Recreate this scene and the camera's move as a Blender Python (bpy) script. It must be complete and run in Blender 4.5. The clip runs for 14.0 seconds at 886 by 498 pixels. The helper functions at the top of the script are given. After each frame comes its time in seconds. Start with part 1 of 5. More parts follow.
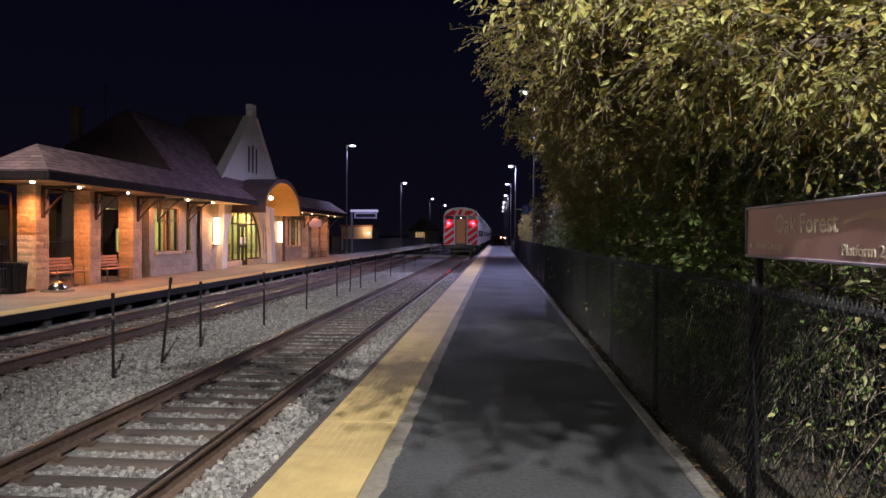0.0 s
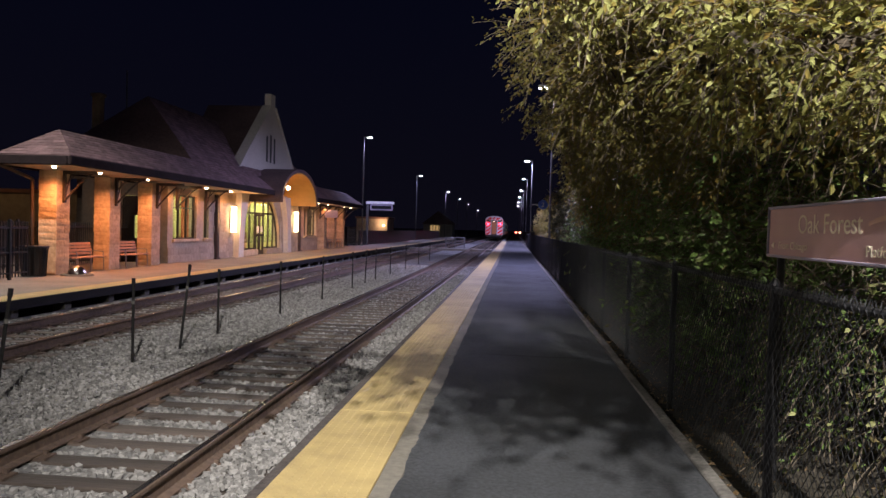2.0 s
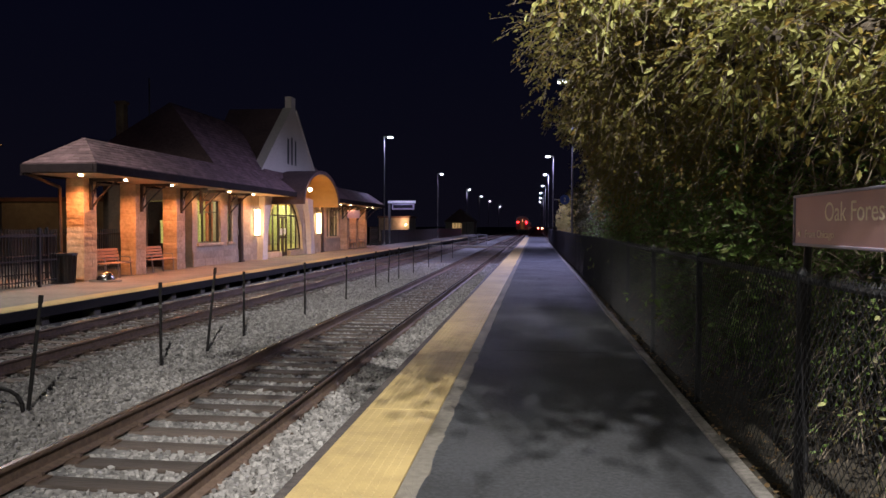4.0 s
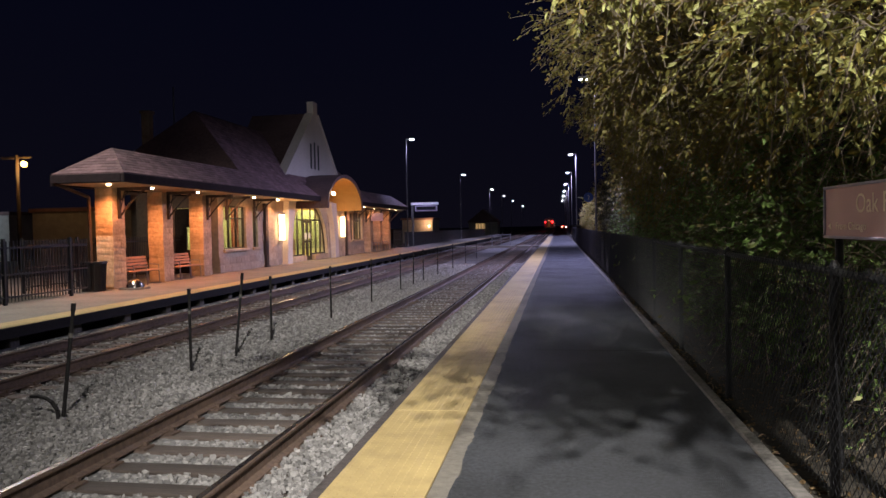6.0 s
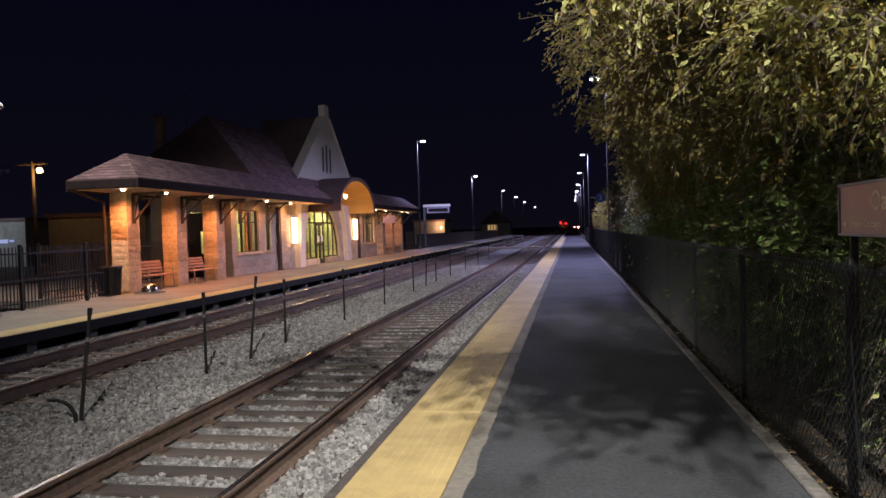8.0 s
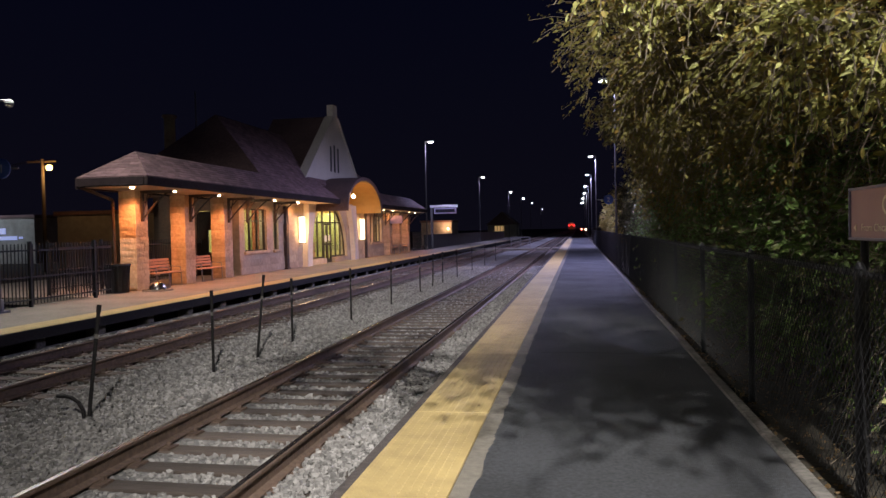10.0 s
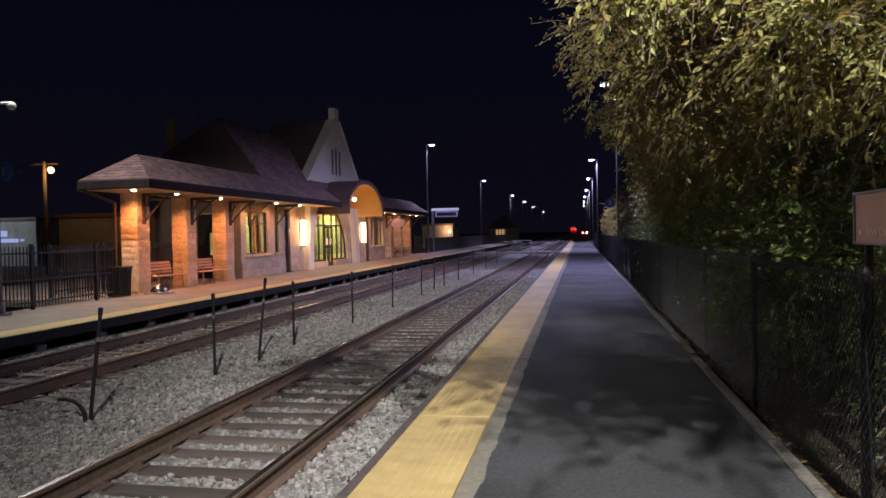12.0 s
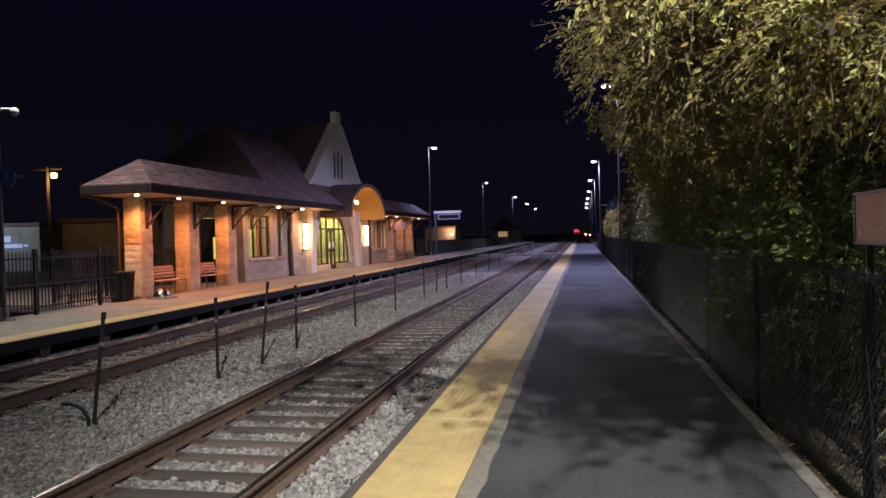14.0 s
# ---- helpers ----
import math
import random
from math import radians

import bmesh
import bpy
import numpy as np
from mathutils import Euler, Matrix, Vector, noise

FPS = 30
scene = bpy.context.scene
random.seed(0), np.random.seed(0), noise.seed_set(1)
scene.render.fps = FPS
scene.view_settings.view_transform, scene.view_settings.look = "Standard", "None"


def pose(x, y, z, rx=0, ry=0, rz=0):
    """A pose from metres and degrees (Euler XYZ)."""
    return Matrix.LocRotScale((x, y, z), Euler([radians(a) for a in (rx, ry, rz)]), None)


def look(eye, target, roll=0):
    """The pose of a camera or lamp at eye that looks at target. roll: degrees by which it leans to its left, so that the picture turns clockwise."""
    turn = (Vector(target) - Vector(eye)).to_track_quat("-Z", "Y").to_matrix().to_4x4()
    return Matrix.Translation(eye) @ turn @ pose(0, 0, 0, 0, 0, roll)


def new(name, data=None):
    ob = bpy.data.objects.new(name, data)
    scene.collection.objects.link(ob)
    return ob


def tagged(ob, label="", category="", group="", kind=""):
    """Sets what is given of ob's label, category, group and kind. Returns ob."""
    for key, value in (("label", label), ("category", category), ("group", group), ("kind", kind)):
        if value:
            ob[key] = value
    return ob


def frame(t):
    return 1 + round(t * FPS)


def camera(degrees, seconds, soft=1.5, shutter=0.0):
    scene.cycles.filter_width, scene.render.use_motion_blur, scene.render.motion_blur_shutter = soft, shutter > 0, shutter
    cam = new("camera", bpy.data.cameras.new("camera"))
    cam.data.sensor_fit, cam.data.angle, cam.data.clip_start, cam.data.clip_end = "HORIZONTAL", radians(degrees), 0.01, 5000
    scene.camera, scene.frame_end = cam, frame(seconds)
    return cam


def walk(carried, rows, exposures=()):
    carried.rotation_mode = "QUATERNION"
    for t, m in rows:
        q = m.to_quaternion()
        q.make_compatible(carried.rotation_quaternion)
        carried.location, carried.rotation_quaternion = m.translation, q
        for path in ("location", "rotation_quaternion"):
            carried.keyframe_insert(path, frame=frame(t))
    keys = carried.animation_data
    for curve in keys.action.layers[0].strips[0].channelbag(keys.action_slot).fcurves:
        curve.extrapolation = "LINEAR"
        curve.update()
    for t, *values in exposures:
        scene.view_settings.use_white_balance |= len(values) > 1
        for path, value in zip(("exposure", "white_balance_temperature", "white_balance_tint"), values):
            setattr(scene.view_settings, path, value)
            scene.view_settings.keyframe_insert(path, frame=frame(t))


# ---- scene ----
cam = camera(62, 14.0)
# yaw to the left, pitch, lean to the left, eye
PATH = [
    (0.0, 4.237, -1.051, 0.281, 0.060, 0.059, 1.650),
    (0.5, 4.773, -1.264, 0.498, 0.054, 0.043, 1.645),
    (1.0, 5.140, -1.375, 0.904, 0.041, 0.035, 1.640),
    (1.5, 5.230, -1.286, 1.402, 0.027, 0.031, 1.642),
    (2.0, 5.333, -1.568, 1.575, 0.015, 0.021, 1.643),
    (2.5, 5.527, -1.867, 1.460, 0.022, 0.025, 1.640),
    (3.0, 5.858, -1.953, 1.060, 0.026, 0.023, 1.637),
    (5.5, 8.773, -1.407, -0.981, 0.014, 0.019, 1.640),
    (6.0, 8.936, -1.666, -1.171, 0.012, 0.016, 1.636),
    (6.5, 9.077, -1.616, -1.393, 0.009, 0.013, 1.631),
    (7.0, 9.443, -1.529, -1.654, 0.011, 0.014, 1.637),
    (7.5, 9.714, -1.529, -1.750, 0.015, 0.016, 1.635),
    (8.0, 9.889, -1.509, -1.732, 0.012, 0.004, 1.635),
    (10.5, 10.463, -1.399, -1.143, -0.002, -0.005, 1.632),
    (11.0, 10.456, -1.336, -1.108, -0.004, 0.001, 1.636),
    (11.5, 10.441, -1.249, -1.048, -0.011, 0.001, 1.634),
    (12.0, 10.482, -1.186, -1.098, -0.016, 0.006, 1.635),
    (12.5, 10.585, -1.071, -1.195, -0.018, 0.001, 1.637),
    (13.0, 10.678, -1.015, -1.328, -0.012, 0.005, 1.638),
    (13.5, 10.735, -0.966, -1.393, -0.011, -0.000, 1.637),
    (14.0, 10.692, -0.980, -1.467, -0.001, -0.003, 1.636),
]


def eye_pose(yaw, pitch, lean, x, y, z):
    a, b = radians(yaw), radians(pitch)
    way = Vector((-math.sin(a) * math.cos(b), math.cos(a) * math.cos(b), math.sin(b)))
    eye = Vector((x, y, z))
    return look(eye, eye + way * 10, lean)


walk(cam, [(t, eye_pose(*p)) for t, *p in PATH])

# ---------------------------------------------------------------- light
world = bpy.data.worlds.new("night_sky")
scene.world = world
world.use_nodes = True
wn = world.node_tree
bg = wn.nodes["Background"]
tc = wn.nodes.new("ShaderNodeTexCoord")
sep = wn.nodes.new("ShaderNodeSeparateXYZ")
ramp = wn.nodes.new("ShaderNodeValToRGB")
wn.links.new(tc.outputs["Generated"], sep.inputs[0])
wn.links.new(sep.outputs["Z"], ramp.inputs[0])
ramp.color_ramp.elements[0].position = 0.0
ramp.color_ramp.elements[0].color = (0.0038, 0.0034, 0.0072, 1)
ramp.color_ramp.elements[1].position = 0.35
ramp.color_ramp.elements[1].color = (0.0015, 0.0019, 0.0072, 1)
wn.links.new(ramp.outputs[0], bg.inputs[0])
bg.inputs[1].default_value = 1.0
scene.view_settings.exposure = -0.12

COOL = (0.97, 0.93, 0.89)
WARM = (1.0, 0.335, 0.115)
BLUISH = (0.56, 0.54, 1.0)


def lamp(name, place, power, colour, radius=0.12, spot=None, blend=0.6, target=None):
    data = bpy.data.lights.new(name, "SPOT" if spot else "POINT")
    data.energy, data.color, data.shadow_soft_size = power, colour, radius
    ob = new(name, data)
    if spot:
        data.spot_size, data.spot_blend = radians(spot), blend
        ob.matrix_world = look(place, target or (place[0], place[1] + 0.001, place[2] - 1))
    else:
        ob.location = place
    return ob


# ---------------------------------------------------------------- materials
def rgb(c):
    return (*c, 1)


def surface(name, base, second=None, rough=0.7, metal=0.0, grain=8.0, patch=0.7, amount=0.5, bump=0.2, bump_scale=60.0,
            random_amount=0.0, island=False, spec=0.5, coords="Object", stretch=(1, 1, 1)):
    """A surface of two colours mixed by noise at two scales, with fine relief."""
    m = bpy.data.materials.new(name)
    m.use_nodes = True
    nt = m.node_tree
    n, l = nt.nodes, nt.links
    b = n["Principled BSDF"]
    b.inputs["Roughness"].default_value = rough
    b.inputs["Metallic"].default_value = metal
    b.inputs["Specular IOR Level"].default_value = spec
    second = second or tuple(x * 0.55 for x in base)
    tex = n.new("ShaderNodeTexCoord")
    mp = n.new("ShaderNodeMapping")
    mp.inputs["Scale"].default_value = stretch
    if coords == "World":
        geo = n.new("ShaderNodeNewGeometry")
        l.new(geo.outputs["Position"], mp.inputs[0])
    else:
        l.new(tex.outputs[coords], mp.inputs[0])
    a = n.new("ShaderNodeTexNoise")
    a.inputs["Scale"].default_value, a.inputs["Detail"].default_value = grain, 5
    c = n.new("ShaderNodeTexNoise")
    c.inputs["Scale"].default_value, c.inputs["Detail"].default_value = patch, 3
    l.new(mp.outputs[0], a.inputs[0])
    l.new(mp.outputs[0], c.inputs[0])
    mul = n.new("ShaderNodeMath")
    mul.operation = "ADD"
    l.new(a.outputs[0], mul.inputs[0])
    l.new(c.outputs[0], mul.inputs[1])
    rng = n.new("ShaderNodeMapRange")
    rng.inputs[1].default_value, rng.inputs[2].default_value = 0.75, 1.25
    rng.inputs[3].default_value, rng.inputs[4].default_value = 0.5 - amount, 0.5 + amount
    l.new(mul.outputs[0], rng.inputs[0])
    mix = n.new("ShaderNodeMix")
    mix.data_type = "RGBA"
    mix.inputs[6].default_value, mix.inputs[7].default_value = rgb(second), rgb(base)
    l.new(rng.outputs[0], mix.inputs[0])
    out = mix.outputs[2]
    if random_amount:
        hsv = n.new("ShaderNodeHueSaturation")
        if island:
            src = n.new("ShaderNodeNewGeometry").outputs["Random Per Island"]
        else:
            src = n.new("ShaderNodeObjectInfo").outputs["Random"]
        mr = n.new("ShaderNodeMapRange")
        mr.inputs[3].default_value, mr.inputs[4].default_value = 1 - random_amount, 1 + random_amount
        l.new(src, mr.inputs[0])
        l.new(mr.outputs[0], hsv.inputs["Value"])
        l.new(out, hsv.inputs["Color"])
        out = hsv.outputs[0]
    l.new(out, b.inputs["Base Color"])
    if bump:
        f = n.new("ShaderNodeTexNoise")
        f.inputs["Scale"].default_value, f.inputs["Detail"].default_value = bump_scale, 4
        l.new(mp.outputs[0], f.inputs[0])
        bp = n.new("ShaderNodeBump")
        bp.inputs["Strength"].default_value, bp.inputs["Distance"].default_value = bump, 0.02
        l.new(f.outputs[0], bp.inputs["Height"])
        l.new(bp.outputs[0], b.inputs["Normal"])
    return m


def glow(name, colour, strength, base=(0.6, 0.6, 0.6)):
    m = bpy.data.materials.new(name)
    m.use_nodes = True
    b = m.node_tree.nodes["Principled BSDF"]
    b.inputs["Base Color"].default_value = rgb(base)
    b.inputs["Emission Color"].default_value = rgb(colour)
    b.inputs["Emission Strength"].default_value = strength
    return m


def foliage(name, bright, dull, brown):
    m = bpy.data.materials.new(name)
    m.use_nodes = True
    nt = m.node_tree
    n, l = nt.nodes, nt.links
    b = n["Principled BSDF"]
    geo = n.new("ShaderNodeNewGeometry")
    r = n.new("ShaderNodeValToRGB")
    e = r.color_ramp.elements
    e[0].position, e[0].color = 0.0, rgb(brown)
    e[1].position, e[1].color = 1.0, rgb(bright)
    mid = e.new(0.35)
    mid.color = rgb(dull)
    l.new(geo.outputs["Random Per Island"], r.inputs[0])
    l.new(r.outputs[0], b.inputs["Base Color"])
    b.inputs["Roughness"].default_value = 0.5
    b.inputs["Specular IOR Level"].default_value = 0.35
    t = n.new("ShaderNodeBsdfTranslucent")
    l.new(r.outputs[0], t.inputs[0])
    mx = n.new("ShaderNodeMixShader")
    mx.inputs[0].default_value = 0.38
    l.new(b.outputs[0], mx.inputs[1])
    l.new(t.outputs[0], mx.inputs[2])
    l.new(mx.outputs[0], n["Material Output"].inputs[0])
    return m


def glass_mat(name, tint=(1, 1, 1)):
    m = bpy.data.materials.new(name)
    m.use_nodes = True
    nt = m.node_tree
    n, l = nt.nodes, nt.links
    tr = n.new("ShaderNodeBsdfTransparent")
    tr.inputs[0].default_value = rgb(tint)
    gl = n.new("ShaderNodeBsdfGlossy")
    gl.inputs["Roughness"].default_value = 0.03
    fr = n.new("ShaderNodeLayerWeight")
    pw = n.new("ShaderNodeMath")
    pw.operation = "POWER"
    pw.inputs[1].default_value = 4.0
    l.new(fr.outputs["Facing"], pw.inputs[0])
    ad = n.new("ShaderNodeMath")
    ad.operation = "MULTIPLY_ADD"
    ad.inputs[1].default_value, ad.inputs[2].default_value = 0.7, 0.04
    l.new(pw.outputs[0], ad.inputs[0])
    mx = n.new("ShaderNodeMixShader")
    l.new(ad.outputs[0], mx.inputs[0])
    l.new(tr.outputs[0], mx.inputs[1])
    l.new(gl.outputs[0], mx.inputs[2])
    l.new(mx.outputs[0], n["Material Output"].inputs[0])
    return m


M_ASPHALT = surface("asphalt", (0.068, 0.072, 0.082), (0.028, 0.03, 0.034), 0.85, grain=32, patch=0.7, amount=0.75, bump=0.9, bump_scale=180, coords="World")
M_CONCRETE = surface("concrete", (0.27, 0.245, 0.205), (0.16, 0.148, 0.127), 0.85, grain=14, patch=0.9, bump=0.3, bump_scale=90, coords="World")
M_KERB = surface("worn_kerb", (0.17, 0.156, 0.14), (0.065, 0.06, 0.052), 0.9, grain=22, patch=2.0, bump=0.5, bump_scale=50, coords="World")
M_YELLOW = surface("yellow_tactile", (0.5, 0.375, 0.16), (0.35, 0.26, 0.113), 0.65, grain=5, patch=0.8, amount=0.45, bump=0.15, coords="World", random_amount=0.06)
M_EDGE = surface("dark_edging", (0.1, 0.083, 0.077), (0.045, 0.038, 0.036), 0.8, grain=18, bump=0.4, coords="World")
M_BALLAST = surface("ballast_bed", (0.24, 0.235, 0.23), (0.1, 0.097, 0.094), 0.95, grain=26, patch=0.5, bump=1.0, bump_scale=26, coords="World")
M_STONE = surface("ballast_stones", (0.33, 0.315, 0.3), (0.2, 0.192, 0.182), 0.9, grain=12, patch=0.4, bump=0.3, random_amount=0.45, island=True, coords="World")
M_TIE = surface("tie_wood", (0.13, 0.1, 0.082), (0.055, 0.043, 0.036), 0.9, grain=14, patch=1.2, bump=0.7, bump_scale=30, random_amount=0.35, stretch=(0.25, 3, 3))
M_RAIL = surface("rusty_rail", (0.2, 0.135, 0.1), (0.1, 0.068, 0.052), 0.7, metal=0.1, grain=20, bump=0.3, coords="World")
M_RAILTOP = surface("polished_rail", (0.5, 0.47, 0.44), (0.36, 0.33, 0.3), 0.26, metal=1.0, grain=9, bump=0.02, coords="World", stretch=(6, 0.3, 1))
M_SOIL = surface("soil", (0.045, 0.035, 0.022), (0.02, 0.016, 0.01), 1.0, grain=9, patch=0.5, bump=0.9, bump_scale=20, coords="World")
M_BLACK = surface("black_paint", (0.018, 0.018, 0.02), (0.01, 0.01, 0.011), 0.45, grain=20, bump=0.05)
M_VINYL = surface("black_vinyl_wire", (0.03, 0.03, 0.034), (0.017, 0.017, 0.02), 0.4, grain=20, bump=0.0)
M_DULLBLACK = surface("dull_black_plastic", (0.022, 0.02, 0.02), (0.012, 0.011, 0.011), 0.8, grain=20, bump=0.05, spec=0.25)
M_STRIP = surface("weathered_concrete_strip", (0.21, 0.19, 0.155), (0.12, 0.108, 0.09), 0.9, grain=16, patch=1.1, bump=0.4, bump_scale=70, coords="World")
M_GALV = surface("galvanised_steel", (0.3, 0.3, 0.31), (0.2, 0.2, 0.21), 0.55, metal=0.6, grain=10, bump=0.05)
M_POLE = surface("dull_grey_pole", (0.12, 0.12, 0.125), (0.08, 0.08, 0.085), 0.6, metal=0.3, grain=10, bump=0.05)
M_LIME = surface("tan_limestone", (0.6, 0.47, 0.32), (0.4, 0.3, 0.19), 0.9, grain=9, patch=1.6, bump=1.0, bump_scale=11, random_amount=0.16, coords="World")
M_LIMEWALL = surface("pale_stone_wall", (0.47, 0.39, 0.29), (0.33, 0.27, 0.2), 0.9, grain=7, patch=0.8, bump=0.4, bump_scale=22, random_amount=0.14, coords="World")
M_STUCCO = surface("pale_stucco", (0.66, 0.62, 0.56), (0.52, 0.48, 0.43), 0.9, grain=10, patch=0.5, bump=0.25, bump_scale=60, coords="World")
# end and back walls browner than the front, their shade put into the colour
M_BROWNWALL = surface("shade_brown_plaster", (0.2, 0.14, 0.095), (0.14, 0.1, 0.07), 0.9, grain=8, patch=0.6, bump=0.3, coords="World")
M_SHINGLE = surface("roof_shingle", (0.17, 0.108, 0.108), (0.1, 0.064, 0.066), 0.85, grain=9, patch=0.7, bump=0.5, bump_scale=30, random_amount=0.25, coords="World")
M_FASCIA = surface("dark_fascia", (0.03, 0.02, 0.021), (0.018, 0.012, 0.013), 0.85, grain=6, bump=0.1, spec=0.2, coords="World")
M_SOFFIT = surface("cream_soffit", (0.6, 0.48, 0.32), (0.5, 0.39, 0.25), 0.8, grain=4, bump=0.15, coords="World")
M_VAULT = surface("ochre_plaster", (0.62, 0.37, 0.1), (0.54, 0.31, 0.08), 0.75, grain=3, bump=0.1, coords="World")
M_BROWN = surface("brown_steel", (0.05, 0.032, 0.024), (0.03, 0.02, 0.016), 0.5, grain=12, bump=0.08)
M_FRAME = surface("bronze_frame", (0.07, 0.05, 0.035), (0.045, 0.032, 0.024), 0.4, metal=0.5, grain=12, bump=0.03)
M_BENCH = surface("bench_slat_wood", (0.5, 0.3, 0.18), (0.36, 0.2, 0.12), 0.6, grain=12, patch=2, bump=0.2, stretch=(6, 0.6, 6), random_amount=0.12)
M_BARK = surface("bark", (0.11, 0.085, 0.06), (0.05, 0.04, 0.03), 0.95, grain=16, bump=0.8, bump_scale=30, stretch=(1, 1, 0.25))
M_TWIG = surface("pale_twig", (0.26, 0.21, 0.15), (0.15, 0.12, 0.09), 0.85, grain=20, bump=0.2)
M_GLASS = glass_mat("clear_glass", (0.92, 0.97, 0.93))
M_ROOMWALL = surface("green_room_wall", (0.48, 0.48, 0.22), (0.42, 0.42, 0.18), 0.8, grain=3, bump=0.05)
M_ROOMRED = surface("terracotta_panel", (0.45, 0.14, 0.07), (0.36, 0.1, 0.05), 0.7, grain=3, bump=0.05)
M_ROOMFLOOR = surface("room_floor_tile", (0.3, 0.25, 0.18), (0.22, 0.18, 0.13), 0.5, grain=5, bump=0.05)
M_LED = glow("led_lens", (0.85, 0.93, 1.0), 60)
M_WARMLED = glow("warm_downlight", (1.0, 0.72, 0.4), 28)
M_SCONCE = glow("sconce_diffuser", (1.0, 0.74, 0.42), 8)
M_SODIUM = glow("sodium_lens", (1.0, 0.42, 0.07), 30)
M_WHITE = surface("white_paint", (0.75, 0.75, 0.75), (0.62, 0.62, 0.62), 0.5, grain=6, bump=0.05)


# ---------------------------------------------------------------- mesh helpers
def box(bm, x0, x1, y0, y1, z0, z1, m=None):
    r = bmesh.ops.create_cube(bm, size=1)
    mat = Matrix.Translation(((x0 + x1) / 2, (y0 + y1) / 2, (z0 + z1) / 2)) @ Matrix.Diagonal((abs(x1 - x0), abs(y1 - y0), abs(z1 - z0), 1))
    bmesh.ops.transform(bm, matrix=(m @ mat) if m else mat, verts=r["verts"])
    return r["verts"]


def tube(bm, a, b, r0, r1=None, seg=8):
    a, b = Vector(a), Vector(b)
    r1 = r0 if r1 is None else r1
    d = b - a
    q = d.to_track_quat("Z", "Y").to_matrix().to_4x4()
    c = bmesh.ops.create_cone(bm, cap_ends=True, segments=seg, radius1=r0, radius2=r1, depth=d.length)
    bmesh.ops.transform(bm, matrix=Matrix.Translation((a + b) / 2) @ q, verts=c["verts"])
    return c["verts"]


def pipe(bm, pts, r, seg=6, r_end=None):
    n = len(pts) - 1
    for i in range(n):
        f0 = r if r_end is None else r + (r_end - r) * i / n
        f1 = r if r_end is None else r + (r_end - r) * (i + 1) / n
        tube(bm, pts[i], pts[i + 1], f0, f1, seg)


def prism(bm, ring, offset):
    """A closed solid from a flat ring of points and its copy moved by offset."""
    o = Vector(offset)
    a = [bm.verts.new(p) for p in ring]
    b = [bm.verts.new(Vector(p) + o) for p in ring]
    k = len(a)
    bm.faces.new(a[::-1])
    bm.faces.new(b)
    for i in range(k):
        bm.faces.new((a[i], a[(i + 1) % k], b[(i + 1) % k], b[i]))
    return a + b


def part(name, bm, material, parent=None, label="", bevel=0.0, smooth=False):
    if bevel:
        bmesh.ops.bevel(bm, geom=[e for e in bm.edges if e.is_manifold and e.calc_face_angle(0) > 0.6], offset=bevel, segments=1, affect="EDGES", profile=0.5)
    bmesh.ops.recalc_face_normals(bm, faces=bm.faces)
    me = bpy.data.meshes.new(name)
    bm.to_mesh(me)
    bm.free()
    me.materials.append(material)
    if smooth:
        me.polygons.foreach_set("use_smooth", [True] * len(me.polygons))
    ob = new(name, me)
    if parent:
        ob.parent = parent
    if label:
        ob["label"] = label
    return ob


def share(name, ob, parent, place, rz=0.0, sc=(1, 1, 1)):
    """Another object on the same mesh."""
    o = new(name, ob.data)
    o.parent = parent
    o.matrix_basis = Matrix.LocRotScale(place, Euler((0, 0, radians(rz))), sc)
    return o


def soup(name, verts, faces, material, parent=None, label="", smooth=False):
    me = bpy.data.meshes.new(name)
    me.from_pydata(verts, [], faces)
    me.materials.append(material)
    if smooth:
        me.polygons.foreach_set("use_smooth", [True] * len(me.polygons))
    ob = new(name, me)
    if parent:
        ob.parent = parent
    if label:
        ob["label"] = label
    return ob


def thing(name, place=(0, 0, 0), rz=0.0):
    ob = new(name)
    ob.empty_display_size = 0.2
    ob.matrix_basis = pose(*place, 0, 0, rz)
    return ob


def words(name, text, size, material, parent, m, align="LEFT"):
    cu = bpy.data.curves.new(name, "FONT")
    cu.body, cu.size, cu.align_x, cu.extrude = text, size, align, 0.0008
    tmp = bpy.data.objects.new(name, cu)
    scene.collection.objects.link(tmp)
    dg = bpy.context.evaluated_depsgraph_get()
    me = bpy.data.meshes.new_from_object(tmp.evaluated_get(dg))
    bpy.data.objects.remove(tmp)
    me.polygons.foreach_set("use_smooth", [False] * len(me.polygons))
    me.materials.clear()
    me.materials.append(material)
    ob = new(name, me)
    ob.parent = parent
    ob.matrix_basis = m
    return ob


# ---------------------------------------------------------------- ground and platforms
RAIL_TOP = -0.2
TRACK_NEAR, TRACK_FAR = -3.232, -7.84
bm = bmesh.new()
box(bm, -1500, 1500, -400, 3000, -3.0, -0.62)
tagged(part("ground", bm, M_SOIL), "dark bare earth and weeds beyond the tracks", "ground", kind="structure")


def ballast_height(x):
    for c in (TRACK_NEAR, TRACK_FAR):
        if abs(x - c) < (0.86 if c == TRACK_NEAR else 1.35):
            return -0.41
    return -0.365


